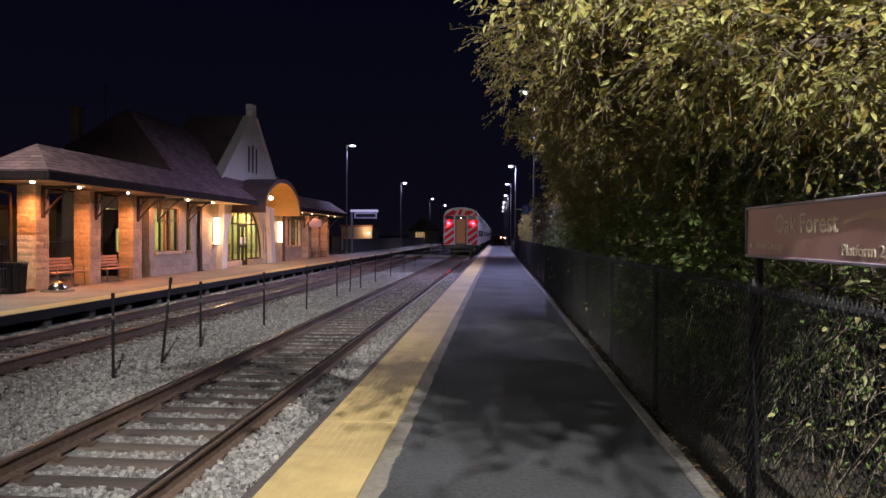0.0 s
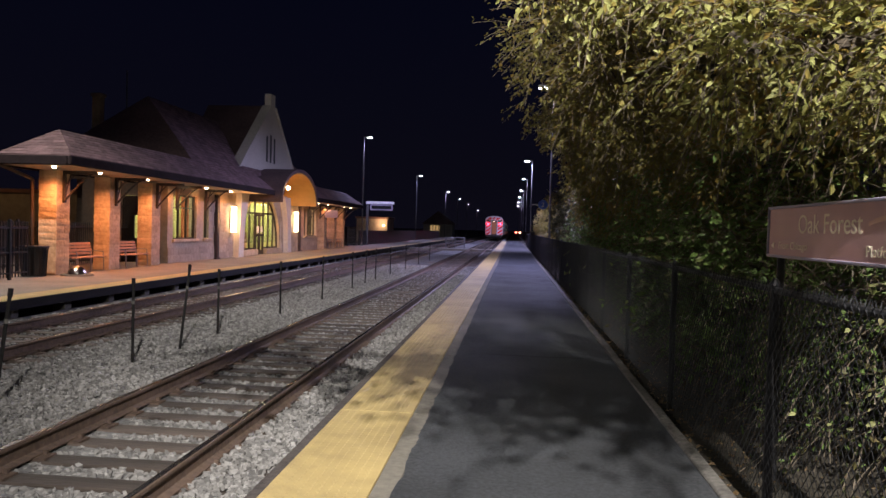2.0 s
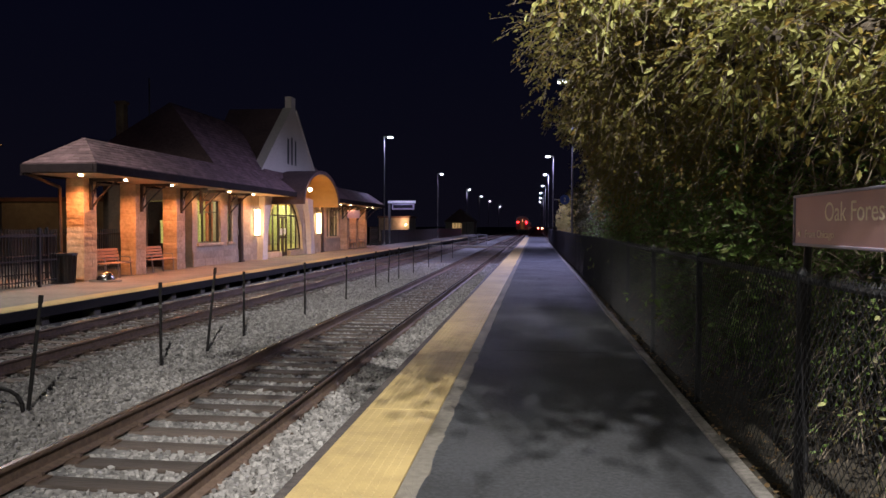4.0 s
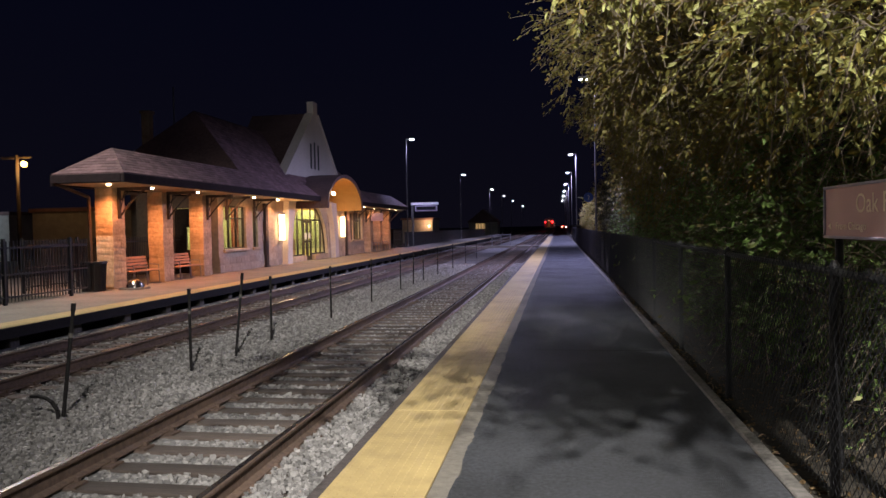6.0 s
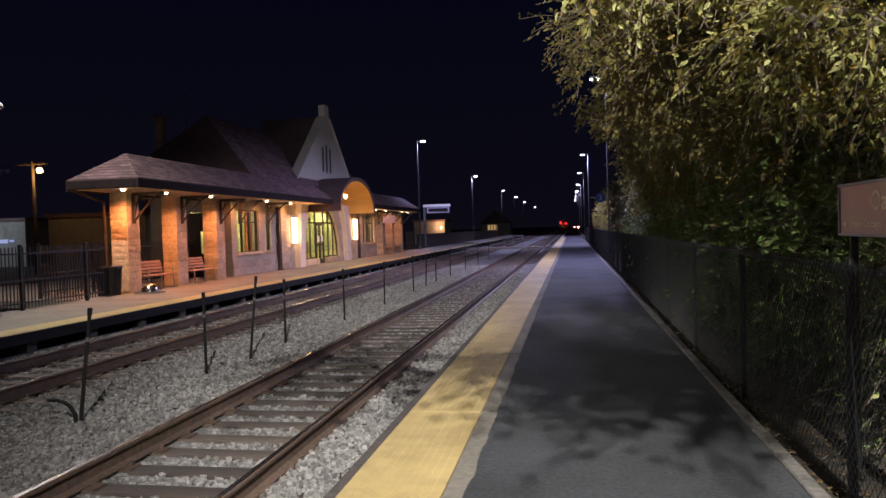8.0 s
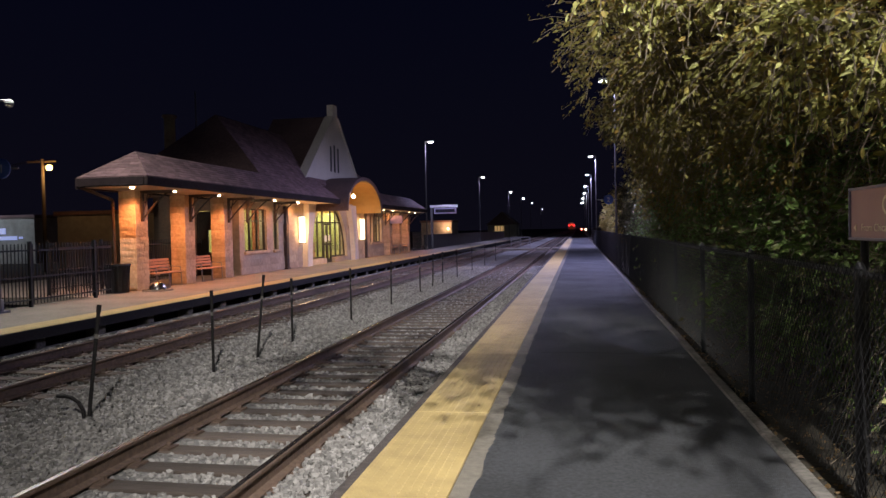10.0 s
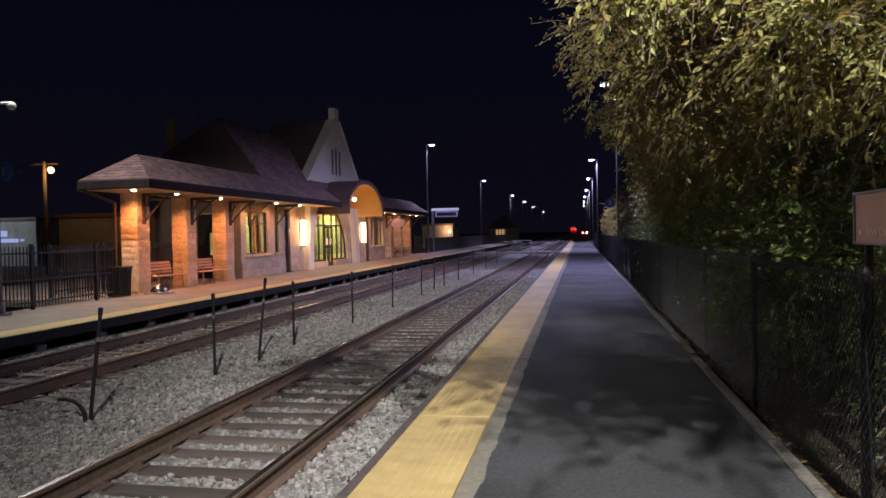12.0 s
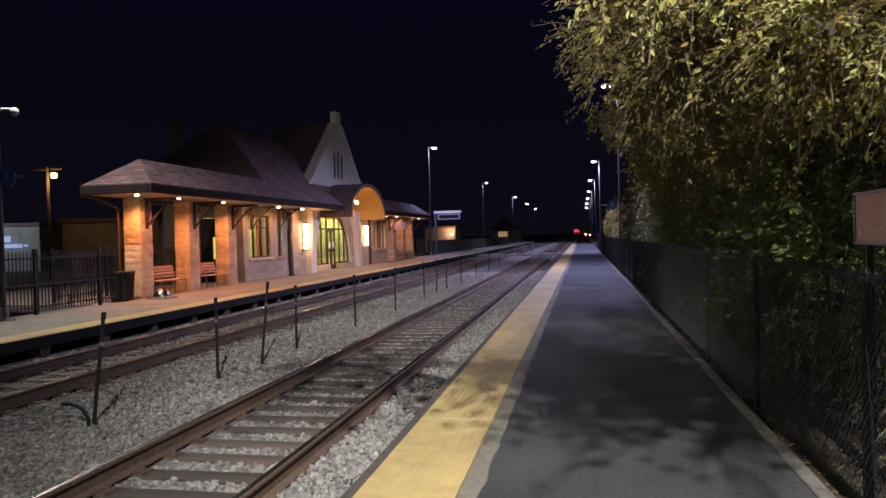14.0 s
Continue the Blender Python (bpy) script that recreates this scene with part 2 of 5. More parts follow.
def ballast_bed():
    bm = bmesh.new()
    xs = [-9.9, -9.3, TRACK_FAR - 1.3, TRACK_FAR + 1.3, -6.45, -4.65, TRACK_NEAR - 0.86, TRACK_NEAR + 0.86, -1.8, -1.3]
    ys = [-8 + 2.0 * i for i in range(30)] + [60, 90, 140, 220, 400, 900]
    grid = [[bm.verts.new((x, y, ballast_height(x) - 0.03)) for x in xs] for y in ys]
    for i in range(len(ys) - 1):
        for j in range(len(xs) - 1):
            bm.faces.new((grid[i][j], grid[i][j + 1], grid[i + 1][j + 1], grid[i + 1][j]))
    return tagged(part("ballast_bed", bm, M_BALLAST), "grey crushed stone ballast bed under both tracks", "ballast", kind="structure")


ballast_bed()


def loose_stones():
    rng = np.random.default_rng(3)
    cube = np.array([(x, y, z) for x in (-1, 1) for y in (-1, 1) for z in (-1, 1)], float)
    quads = np.array([(0, 1, 3, 2), (4, 6, 7, 5), (0, 4, 5, 1), (2, 3, 7, 6), (0, 2, 6, 4), (1, 5, 7, 3)])
    pts = []
    while len(pts) < 105000:
        y = 3.4 + 36 * rng.random() ** 2.2
        x = -9.5 + 8.05 * rng.random()
        inside = abs(x - TRACK_NEAR) < 0.86 or abs(x - TRACK_FAR) < 1.32
        if inside:
            k = (y - 0.12) % 0.5
            if 0.13 < k < 0.37:
                continue
        if any(abs(x - c + s * 0.7525) < 0.09 for c in (TRACK_NEAR, TRACK_FAR) for s in (-1, 1)):
            continue
        pts.append((x, y, ballast_height(x) + rng.uniform(-0.025, 0.02) - (0.01 if inside else 0)))
    P = np.array(pts)
    n = len(P)
    size = rng.uniform(0.009, 0.022, (n, 1, 1)) * rng.uniform(0.65, 1.25, (n, 1, 3))
    V = (cube[None] + rng.uniform(-0.55, 0.55, (n, 8, 3))) * size
    ang = rng.uniform(0, 6.28, n)
    tilt = rng.uniform(-0.6, 0.6, n)
    c, s, ct, st = np.cos(ang), np.sin(ang), np.cos(tilt), np.sin(tilt)
    R = np.zeros((n, 3, 3))
    R[:, 0, 0], R[:, 0, 1], R[:, 1, 0], R[:, 1, 1], R[:, 2, 2] = c, -s, s, c, 1
    T = np.zeros((n, 3, 3))
    T[:, 0, 0], T[:, 1, 1], T[:, 1, 2], T[:, 2, 1], T[:, 2, 2] = 1, ct, -st, st, ct
    V = np.einsum("nij,njk,nvk->nvi", R, T, V) + P[:, None]
    Fq = quads[None] + (np.arange(n) * 8)[:, None, None]
    ob = soup("ballast_stones", V.reshape(-1, 3).tolist(), Fq.reshape(-1, 4).tolist(), M_STONE)
    tagged(ob, "loose pale grey crushed ballast stones between the rails", "ballast", kind="stuff")


loose_stones()


def rail_mesh(bm, x, y0, y1):
    prof = [(-0.076, 0), (0.076, 0), (0.076, 0.012), (0.012, 0.03), (0.012, 0.125), (0.036, 0.14), (0.036, 0.163), (0.03, 0.17),
            (-0.03, 0.17), (-0.036, 0.163), (-0.036, 0.14), (-0.012, 0.125), (-0.012, 0.03), (-0.076, 0.012)]
    prism(bm, [(x + a, y0, RAIL_TOP - 0.17 + b) for a, b in prof], (0, y1 - y0, 0))


def track(xc, label):
    t = tagged(thing("railway_track", (0, 0, 0)), label, "railway track", "railway tracks", kind="structure")
    for s in (-1, 1):
        bm = bmesh.new()
        rail_mesh(bm, xc + s * 0.7525, -6, 900)
        r = part("rail", bm, M_RAIL, t, "rust-brown steel rail")
        bm = bmesh.new()
        box(bm, xc + s * 0.7525 - 0.026, xc + s * 0.7525 + 0.026, -6, 900, RAIL_TOP - 0.004, RAIL_TOP + 0.002)
        part("running_surface", bm, M_RAILTOP, r, "shiny worn running surface")
    rnd = random.Random(int(-xc * 10))
    base = None
    for i in range(-14, 150):
        y = 0.37 + 0.5 * i
        place = (xc + rnd.uniform(-0.04, 0.04), y + rnd.uniform(-0.02, 0.02), RAIL_TOP - 0.185)
        if base is None:
            bm = bmesh.new()
            box(bm, -1.3, 1.3, -0.115, 0.115, -0.17, 0)
            base = part("tie", bm, M_TIE, t, bevel=0.012)
            base.matrix_basis = Matrix.Translation(place)
        else:
            share("tie", base, t, place, rnd.uniform(-1.0, 1.0))
    bm = bmesh.new()
    for i in range(40):
        y = 0.37 + 0.5 * i
        for s in (-1, 1):
            x = xc + s * 0.7525
            box(bm, x - 0.17, x + 0.17, y - 0.09, y + 0.09, RAIL_TOP - 0.187, RAIL_TOP - 0.168)
            for k in (-1, 1):
                box(bm, x + k * 0.1 - 0.018, x + k * 0.1 + 0.018, y + k * 0.05 - 0.018, y + k * 0.05 + 0.018, RAIL_TOP - 0.17, RAIL_TOP - 0.13)
    tagged(part("tie_plates", bm, M_RAIL, t), kind="stuff")
    bm = bmesh.new()
    for i in range(150, 700):
        y = 0.37 + 0.5 * i
        box(bm, xc - 1.3, xc + 1.3, y - 0.115, y + 0.115, RAIL_TOP - 0.33, RAIL_TOP - 0.185)
    tagged(part("far_ties", bm, M_TIE, t), kind="stuff")


track(TRACK_NEAR, "worn rails on weathered wooden ties beside the asphalt platform")
track(TRACK_FAR, "worn rails on wooden ties beside the station platform")

# near platform
Y_END = 118.0
bm = bmesh.new()
box(bm, -0.655, 1.36, -8, Y_END, -0.5, 0.0)
tagged(part("platform_asphalt", bm, M_ASPHALT), "black asphalt platform surface, patched and dusty", "platform", kind="structure")


def ragged_edge():
    """Asphalt lapping unevenly over the concrete strip, and one open joint across the platform."""
    rnd = random.Random(31)
    bm = bmesh.new()
    last, y, w = None, 2.0, 0.02
    while y < 34:
        w = min(0.022, max(0.0, w + rnd.uniform(-0.009, 0.009)))
        if rnd.random() < 0.06:
            w = rnd.uniform(0.0, 0.034)
        j = rnd.uniform(-0.006, 0.009)
        row = [bm.verts.new((-0.655 - w - j, y, 0.0045)), bm.verts.new((-0.648 - w - j, y, 0.011)), bm.verts.new((-0.6, y, 0.009)), bm.verts.new((-0.5, y, 0.001))]
        if last:
            for a in range(3):
                bm.faces.new((last[a], last[a + 1], row[a + 1], row[a]))
        last = row
        y += rnd.uniform(0.02, 0.06)
    tagged(part("asphalt_lap", bm, M_ASPHALT), "ragged asphalt edge lapping over the concrete strip", "platform", kind="structure")
    bm = bmesh.new()
    last, y = None, 9.75
    for i in range(61):
        x = -0.5 + 1.85 * i / 60
        y += rnd.uniform(-0.012, 0.0115)
        h = rnd.uniform(0.006, 0.016)
        row = [bm.verts.new((x, y - h, 0.0015)), bm.verts.new((x, y, 0.004)), bm.verts.new((x, y + h, 0.0015))]
        if last:
            for a in range(2):
                bm.faces.new((last[a], row[a], row[a + 1], last[a + 1]))
        last = row
    tagged(part("tar_seam", bm, M_DULLBLACK), "black tar-filled joint across the asphalt platform", "platform", kind="structure")


ragged_edge()
kerb = tagged(thing("kerb"), "worn grey concrete kerb along the platform's fence side", "kerb", kind="structure")
base = None
for i in range(60):
    y = -8.0 + 2.0 * i
    if base is None:
        bm = bmesh.new()
        box(bm, 1.364, 1.47, 0, 1.985, -0.4, 0.012)
        base = part("kerb_stone", bm, M_KERB, kerb, bevel=0.012)
        base.location = (0, y, 0)
    else:
        share("kerb_stone", base, kerb, (random.uniform(-0.006, 0.006), y, random.uniform(-0.008, 0.004)))
strip = tagged(thing("platform_edge_strip"), "concrete strip between yellow edge and asphalt", "platform edge", kind="structure")
base = None
for i in range(40):
    y = 0.36 + 3.05 * i - 9.15
    if base is None:
        bm = bmesh.new()
        box(bm, -0.81, -0.659, 0, 3.04, -0.4, 0.004)
        base = part("concrete_slab", bm, M_STRIP, strip, bevel=0.006)
        base.location = (0, y, 0)
    else:
        share("concrete_slab", base, strip, (0, y, random.uniform(-0.003, 0.003)))
tact = tagged(thing("tactile_edge"), "yellow tactile warning panels along the platform edge", "tactile paving", kind="structure")
base = None
for i in range(40):
    y = 6.46 + 3.05 * (i - 5)
    if base is None:
        bm = bmesh.new()
        box(bm, -1.465, -0.814, 0.007, 3.043, -0.2, 0.006)
        base = part("tactile_panel", bm, M_YELLOW, tact, bevel=0.005)
        base.location = (0, y, 0)
    else:
        share("tactile_panel", base, tact, (0, y, random.uniform(-0.002, 0.002)))


def domes(x0, x1, y0, y1, z, parent):
    xs = np.arange(x0 + 0.04, x1 - 0.02, 0.06)
    ys = np.arange(y0, y1, 0.06)
    ring = [(math.cos(a), math.sin(a)) for a in np.arange(6) * math.pi / 3]
    unit = [(0.0125 * c, 0.0125 * s, 0) for c, s in ring] + [(0.007 * c, 0.007 * s, 0.006) for c, s in ring]
    verts, faces = [], []
    for y in ys:
        for x in xs:
            k = len(verts)
            verts += [(x + a, y + b, z + c) for a, b, c in unit]
            faces += [(k + i, k + (i + 1) % 6, k + 6 + (i + 1) % 6, k + 6 + i) for i in range(6)] + [tuple(range(k + 6, k + 12))]
    tagged(soup("truncated_domes", verts, faces, M_YELLOW, parent), kind="stuff")


domes(-1.465, -0.814, 2.5, 26, 0.003, tact)
bm = bmesh.new()
box(bm, -1.56, -1.468, -8, Y_END, -0.62, -0.012)
tagged(part("platform_edging", bm, M_EDGE, bevel=0.01), "dark weathered timber edging below the yellow strip", "edging", kind="structure")

# far platform
FX = -9.75
bm = bmesh.new()
box(bm, -13.25, FX - 0.66, -8, 135, -0.2, 0.0)
box(bm, -21, -13.25, 18.2, 62, -0.2, 0.0)
tagged(part("station_platform", bm, M_CONCRETE), "pale concrete station platform, warm under the lamps", "platform", kind="structure")
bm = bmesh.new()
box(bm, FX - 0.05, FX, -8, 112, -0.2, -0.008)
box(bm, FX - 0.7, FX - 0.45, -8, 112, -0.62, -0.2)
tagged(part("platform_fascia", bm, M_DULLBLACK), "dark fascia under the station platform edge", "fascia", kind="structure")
tact2 = tagged(thing("tactile_edge"), "yellow tactile warning panels on the station platform edge", "tactile paving", kind="structure")
base = None
for i in range(40):
    y = -8 + 3.0 * i
    if base is None:
        bm = bmesh.new()
        box(bm, FX - 0.655, FX - 0.055, 0.005, 2.995, -0.2, 0.005)
        base = part("tactile_panel", bm, M_YELLOW, tact2, bevel=0.005)
        base.location = (0, y, 0)
    else:
        share("tactile_panel", base, tact2, (0, y, 0))
piers = tagged(thing("platform_supports"), "concrete pedestals under the station platform edge", "supports", kind="structure")
base = None
for i in range(40):
    y = 8.5 + 1.8 * i
    if base is None:
        bm = bmesh.new()
        box(bm, FX - 0.42, FX - 0.12, -0.13, 0.13, -0.62, -0.2)
        base = part("pedestal", bm, M_KERB, piers, bevel=0.015)
        base.location = (0, y, 0)
    else:
        share("pedestal", base, piers, (0, y, 0))

# strip of leaf litter between kerb and trees
bm = bmesh.new()
box(bm, 1.474, 30, -8, 130, -0.6, -0.06)
tagged(part("verge", bm, M_SOIL), "dark soil verge with leaf litter behind the kerb", "verge", kind="structure")


# ---------------------------------------------------------------- station building
XW = -13.3      # front wall plane
YC = 38.55      # middle of the house along the track
house = tagged(thing("station_building", (0, 0, 0)), "stone station house with shingled roof, white gable and arched entrance", "building")


def rough_block(bm, x0, x1, y0, y1, z0, z1, rough, rnd):
    box(bm, x0, x1, y0, y1, z0, z1)
    bmesh.ops.subdivide_edges(bm, edges=bm.edges[:], cuts=2, use_grid_fill=True)
    for q in bm.verts:
        mid_y, mid_z = y0 + 0.01 < q.co.y < y1 - 0.01, z0 + 0.01 < q.co.z < z1 - 0.01
        if q.co.x > x1 - 0.001 and mid_y and mid_z:
            q.co.x += rnd.uniform(0.3, 1.0) * rough
        elif q.co.y < y0 + 0.001 and mid_z and q.co.x < x1 - 0.01:
            q.co.y -= rnd.uniform(0.2, 1.0) * rough


def block_meshes(wide, deep, high, count, rough, material, seed):
    out = []
    rnd = random.Random(seed)
    for i in range(count):
        bm = bmesh.new()
        rough_block(bm, -deep, 0, 0, wide, 0, high, rough, rnd)
        bmesh.ops.recalc_face_normals(bm, faces=bm.faces)
        me = bpy.data.meshes.new("stone_block")
        bm.to_mesh(me)
        bm.free()
        me.materials.append(material)
        out.append(me)
    return out


COLBLOCKS = {"full": block_meshes(0.65, 0.54, 0.1995, 5, 0.012, M_LIME, 4), "short": block_meshes(0.25, 0.54, 0.1995, 5, 0.012, M_LIME, 5), "long": block_meshes(0.393, 0.54, 0.1995, 5, 0.012, M_LIME, 6)}


def stone_column(y):
    bm = bmesh.new()
    box(bm, -13.62, -13.14, y + 0.03, y + 0.62, 0, 3.02)
    c = part("stone_column", bm, M_LIME, house, "rock-faced limestone column")
    for k in range(15):
        if k % 3 == 1:
            spots = [("full", 0.0)]
        elif k % 2:
            spots = [("short", 0.0), ("long", 0.257)]
        else:
            spots = [("long", 0.0), ("short", 0.4)]
        for kind, dy in spots:
            o = new("stone_block", random.choice(COLBLOCKS[kind]))
            o.parent = c
            o.location = (-13.1 + random.uniform(-0.008, 0.008), y + dy, 0.2015 * k + 0.004)


for y in (20.18, 23.02, 25.84):
    stone_column(y)
    stone_column(2 * YC - y - 0.65)


def opening_height(y):
    """Bottom and top of the arched glazed entrance."""
    u = (y - 38.4) / 3.05
    return 3.12 * math.sqrt(max(0.0, 1 - abs(u) ** 2.6))


def front_wall():
    bm = bmesh.new()
    y0, y1 = 27.5, 2 * YC - 27.5
    z1 = 3.3
    holes = [(27.96, 30.14, 0.94, 2.71), (30.82, 31.39, 0.94, 2.71), (46.3, 46.9, 0.94, 2.71), (47.0, 49.1, 0.94, 2.71)]
    cur = y0
    segs = []
    for a, b, lo, hi in holes[:2]:
        segs.append((cur, a, 0, z1))
        segs.append((a, b, 0, lo))
        segs.append((a, b, hi, z1))
        cur = b
    segs.append((cur, 35.3, 0, z1))
    cur = 41.45
    for a, b, lo, hi in holes[2:]:
        segs.append((cur, a, 0, z1))
        segs.append((a, b, 0, lo))
        segs.append((a, b, hi, z1))
        cur = b
    segs.append((cur, y1, 0, z1))
    for a, b, lo, hi in segs:
        if b - a > 0.001 and hi - lo > 0.001:
            box(bm, XW - 0.35, XW, a, b, lo, hi)
    n = 40
    for i in range(n):
        a, b = 35.35 + 6.1 * i / n, 35.35 + 6.1 * (i + 1) / n
        prism(bm, [(XW, a, max(opening_height(a), 0.01)), (XW, b, max(opening_height(b), 0.01)), (XW, b, z1), (XW, a, z1)], (-0.35, 0, 0))
    bmesh.ops.remove_doubles(bm, verts=bm.verts, dist=0.0005)
    w = part("front_wall", bm, M_LIMEWALL, house, "pale stone front wall")
    rnd = random.Random(8)
    meshes = {s: block_meshes(s, 0.05, 0.292, 2, 0.012, M_LIMEWALL, int(s * 100)) for s in (0.3, 0.45, 0.6)}
    spans = [(27.52, 35.3), (41.5, y1 - 0.02)]
    for k in range(11):
        z = 0.004 + 0.3 * k
        for a, b in spans:
            y = a
            while y < b - 0.25:
                s = rnd.choice((0.3, 0.45, 0.6, 0.6))
                if y + s > b:
                    s = 0.3
                bad = any(y + s > h0 - 0.05 and y < h1 + 0.05 and z + 0.29 > lo - 0.12 and z < hi + 0.02 for h0, h1, lo, hi in holes)
                if not bad and y + s <= b + 0.001:
                    o = new("stone_block", rnd.choice(meshes[s]))
                    o.parent = w
                    o.location = (XW + 0.035, y, z)
                    o.scale = (1, (s - 0.008) / s, 1)
                y += s
    return w


front_wall()
SY = 2 * YC - 27.5
bm = bmesh.new()
box(bm, -14.3, XW - 0.352, 27.5, 27.8, 0, 3.3)
box(bm, -16.5, -15.2, 27.5, 27.8, 0, 3.3)
box(bm, -15.2, -14.3, 27.5, 27.8, 2.62, 3.3)
part("side_wall", bm, M_BROWNWALL, house, "dim brown end wall with a glazed door")
sd = thing("side_door")
sd.parent = house
bm = bmesh.new()
box(bm, -15.19, -15.12, 27.6, 27.7, 0.02, 2.6)
box(bm, -14.38, -14.31, 27.6, 27.7, 0.02, 2.6)
box(bm, -15.12, -14.38, 27.6, 27.7, 2.53, 2.6)
box(bm, -15.12, -14.38, 27.6, 27.7, 2.05, 2.13)
box(bm, -15.12, -14.72, 27.61, 27.69, 0.02, 2.05)
box(bm, -14.5, -14.38, 27.61, 27.69, 0.02, 2.05)
box(bm, -14.72, -14.5, 27.61, 27.69, 0.02, 0.95)
box(bm, -14.72, -14.5, 27.61, 27.69, 1.85, 2.05)
box(bm, -15.12, -14.38, 27.61, 27.69, 2.13, 2.53)
part("door_frame", bm, M_FRAME, sd, "dark bronze door with a slim lit pane")
bm = bmesh.new()
box(bm, -14.72, -14.5, 27.645, 27.65, 0.95, 1.85)
g = part("pane", bm, M_GLASS, sd)
g.visible_shadow = False
bm = bmesh.new()
box(bm, -16.5, XW - 0.352, SY - 0.3, SY, 0, 3.3)
part("side_wall", bm, M_BROWNWALL, house)
bm = bmesh.new()
box(bm, -16.8, -16.5, 27.5, 31.0, 0, 3.3)
box(bm, -19.2, -16.5, 31.0, 31.3, 0, 4.1)
box(bm, -19.2, -18.9, 31.3, SY - 3.8, 0, 4.1)
box(bm, -19.2, -16.5, SY - 3.8, SY - 3.5, 0, 4.1)
box(bm, -16.8, -16.5, SY - 3.5, SY, 0, 3.3)
part("back_wall", bm, M_BROWNWALL, house, "plain back wall")

# waiting room behind the glass
bm = bmesh.new()
box(bm, -16.4, -16.3, 27.9, 2 * YC - 27.9, 0.0, 3.2)
part("room_back_wall", bm, M_ROOMWALL, house, "yellow-green waiting room wall")
bm = bmesh.new()
box(bm, -16.3, XW - 0.36, 27.82, 2 * YC - 27.82, 0.0, 0.02)
part("room_floor", bm, M_ROOMFLOOR, house)
bm = bmesh.new()
box(bm, -16.3, XW - 0.36, 27.82, 2 * YC - 27.82, 3.16, 3.22)
part("room_ceiling", bm, M_WHITE, house)
bm = bmesh.new()
box(bm, -16.296, -16.2, 35.1, 38.0, 0.02, 3.15)
part("partition", bm, M_ROOMRED, house, "terracotta wall panel")
bm = bmesh.new()
box(bm, -16.29, -14.2, 43.8, 43.95, 0.02, 3.15)
part("partition", bm, M_ROOMWALL, house)
bm = bmesh.new()
box(bm, -16.25, -15.7, 38.2, 42.6, 0.02, 1.05)
box(bm, -16.28, -15.6, 38.1, 42.7, 1.05, 1.1)
part("ticket_counter", bm, M_BENCH, house, "wooden ticket counter", bevel=0.01)
for y in (33.5, 38.5, 43.0, 47.0, 29.4):
    bm = bmesh.new()
    box(bm, -15.6, -14.4, y - 0.15, y + 0.15, 3.12, 3.15)
    part("room_light", bm, glow("room_tube", (1.0, 0.95, 0.7), 7), house, "glowing ceiling light panel")
    lamp("waiting_room_lamp", (-15.0, y, 3.0), 200 if 35 < y < 44 else 240, (1.0, 0.9, 0.6), 0.3)


def window(y0, y1, z0, z1, bars, mid):
    bm = bmesh.new()
    f = 0.05
    x0, x1 = XW - 0.2, XW - 0.1
    box(bm, x0, x1, y0, y0 + f, z0, z1)
    box(bm, x0, x1, y1 - f, y1, z0, z1)
    box(bm, x0, x1, y0 + f, y1 - f, z0, z0 + f)
    box(bm, x0, x1, y0 + f, y1 - f, z1 - f, z1)
    w = part("window", bm, M_FRAME, house, "bronze framed window with lit room behind")
    for k in range(1, bars):
        bm = bmesh.new()
        y = y0 + (y1 - y0) * k / bars
        box(bm, x0 + 0.01, x1 - 0.01, y - 0.025, y + 0.025, z0 + f, z1 - f)
        part("mullion", bm, M_FRAME, w)
    for z in mid:
        bm = bmesh.new()
        box(bm, x0 + 0.015, x1 - 0.015, y0 + f, y1 - f, z - 0.02, z + 0.02)
        part("glazing_bar", bm, M_FRAME, w)
    for k in range(bars):
        bm = bmesh.new()
        a, b = y0 + (y1 - y0) * k / bars, y0 + (y1 - y0) * (k + 1) / bars
        box(bm, XW - 0.152, XW - 0.146, a + 0.02, b - 0.02, z0 + f, z1 - f)
        p = part("pane", bm, M_GLASS, w)
        p.visible_shadow = False
    bm = bmesh.new()
    box(bm, XW - 0.1, XW + 0.1, y0 - 0.08, y1 + 0.08, z0 - 0.12, z0 - 0.002)
    part("sill", bm, M_LIME, w, "pale stone sill", bevel=0.015)


window(27.96, 30.14, 0.94, 2.71, 3, (2.2,))
window(30.82, 31.39, 0.94, 2.71, 1, (2.2,))
window(46.3, 46.9, 0.94, 2.71, 1, (2.2,))
window(47.0, 49.1, 0.94, 2.71, 3, (2.2,))


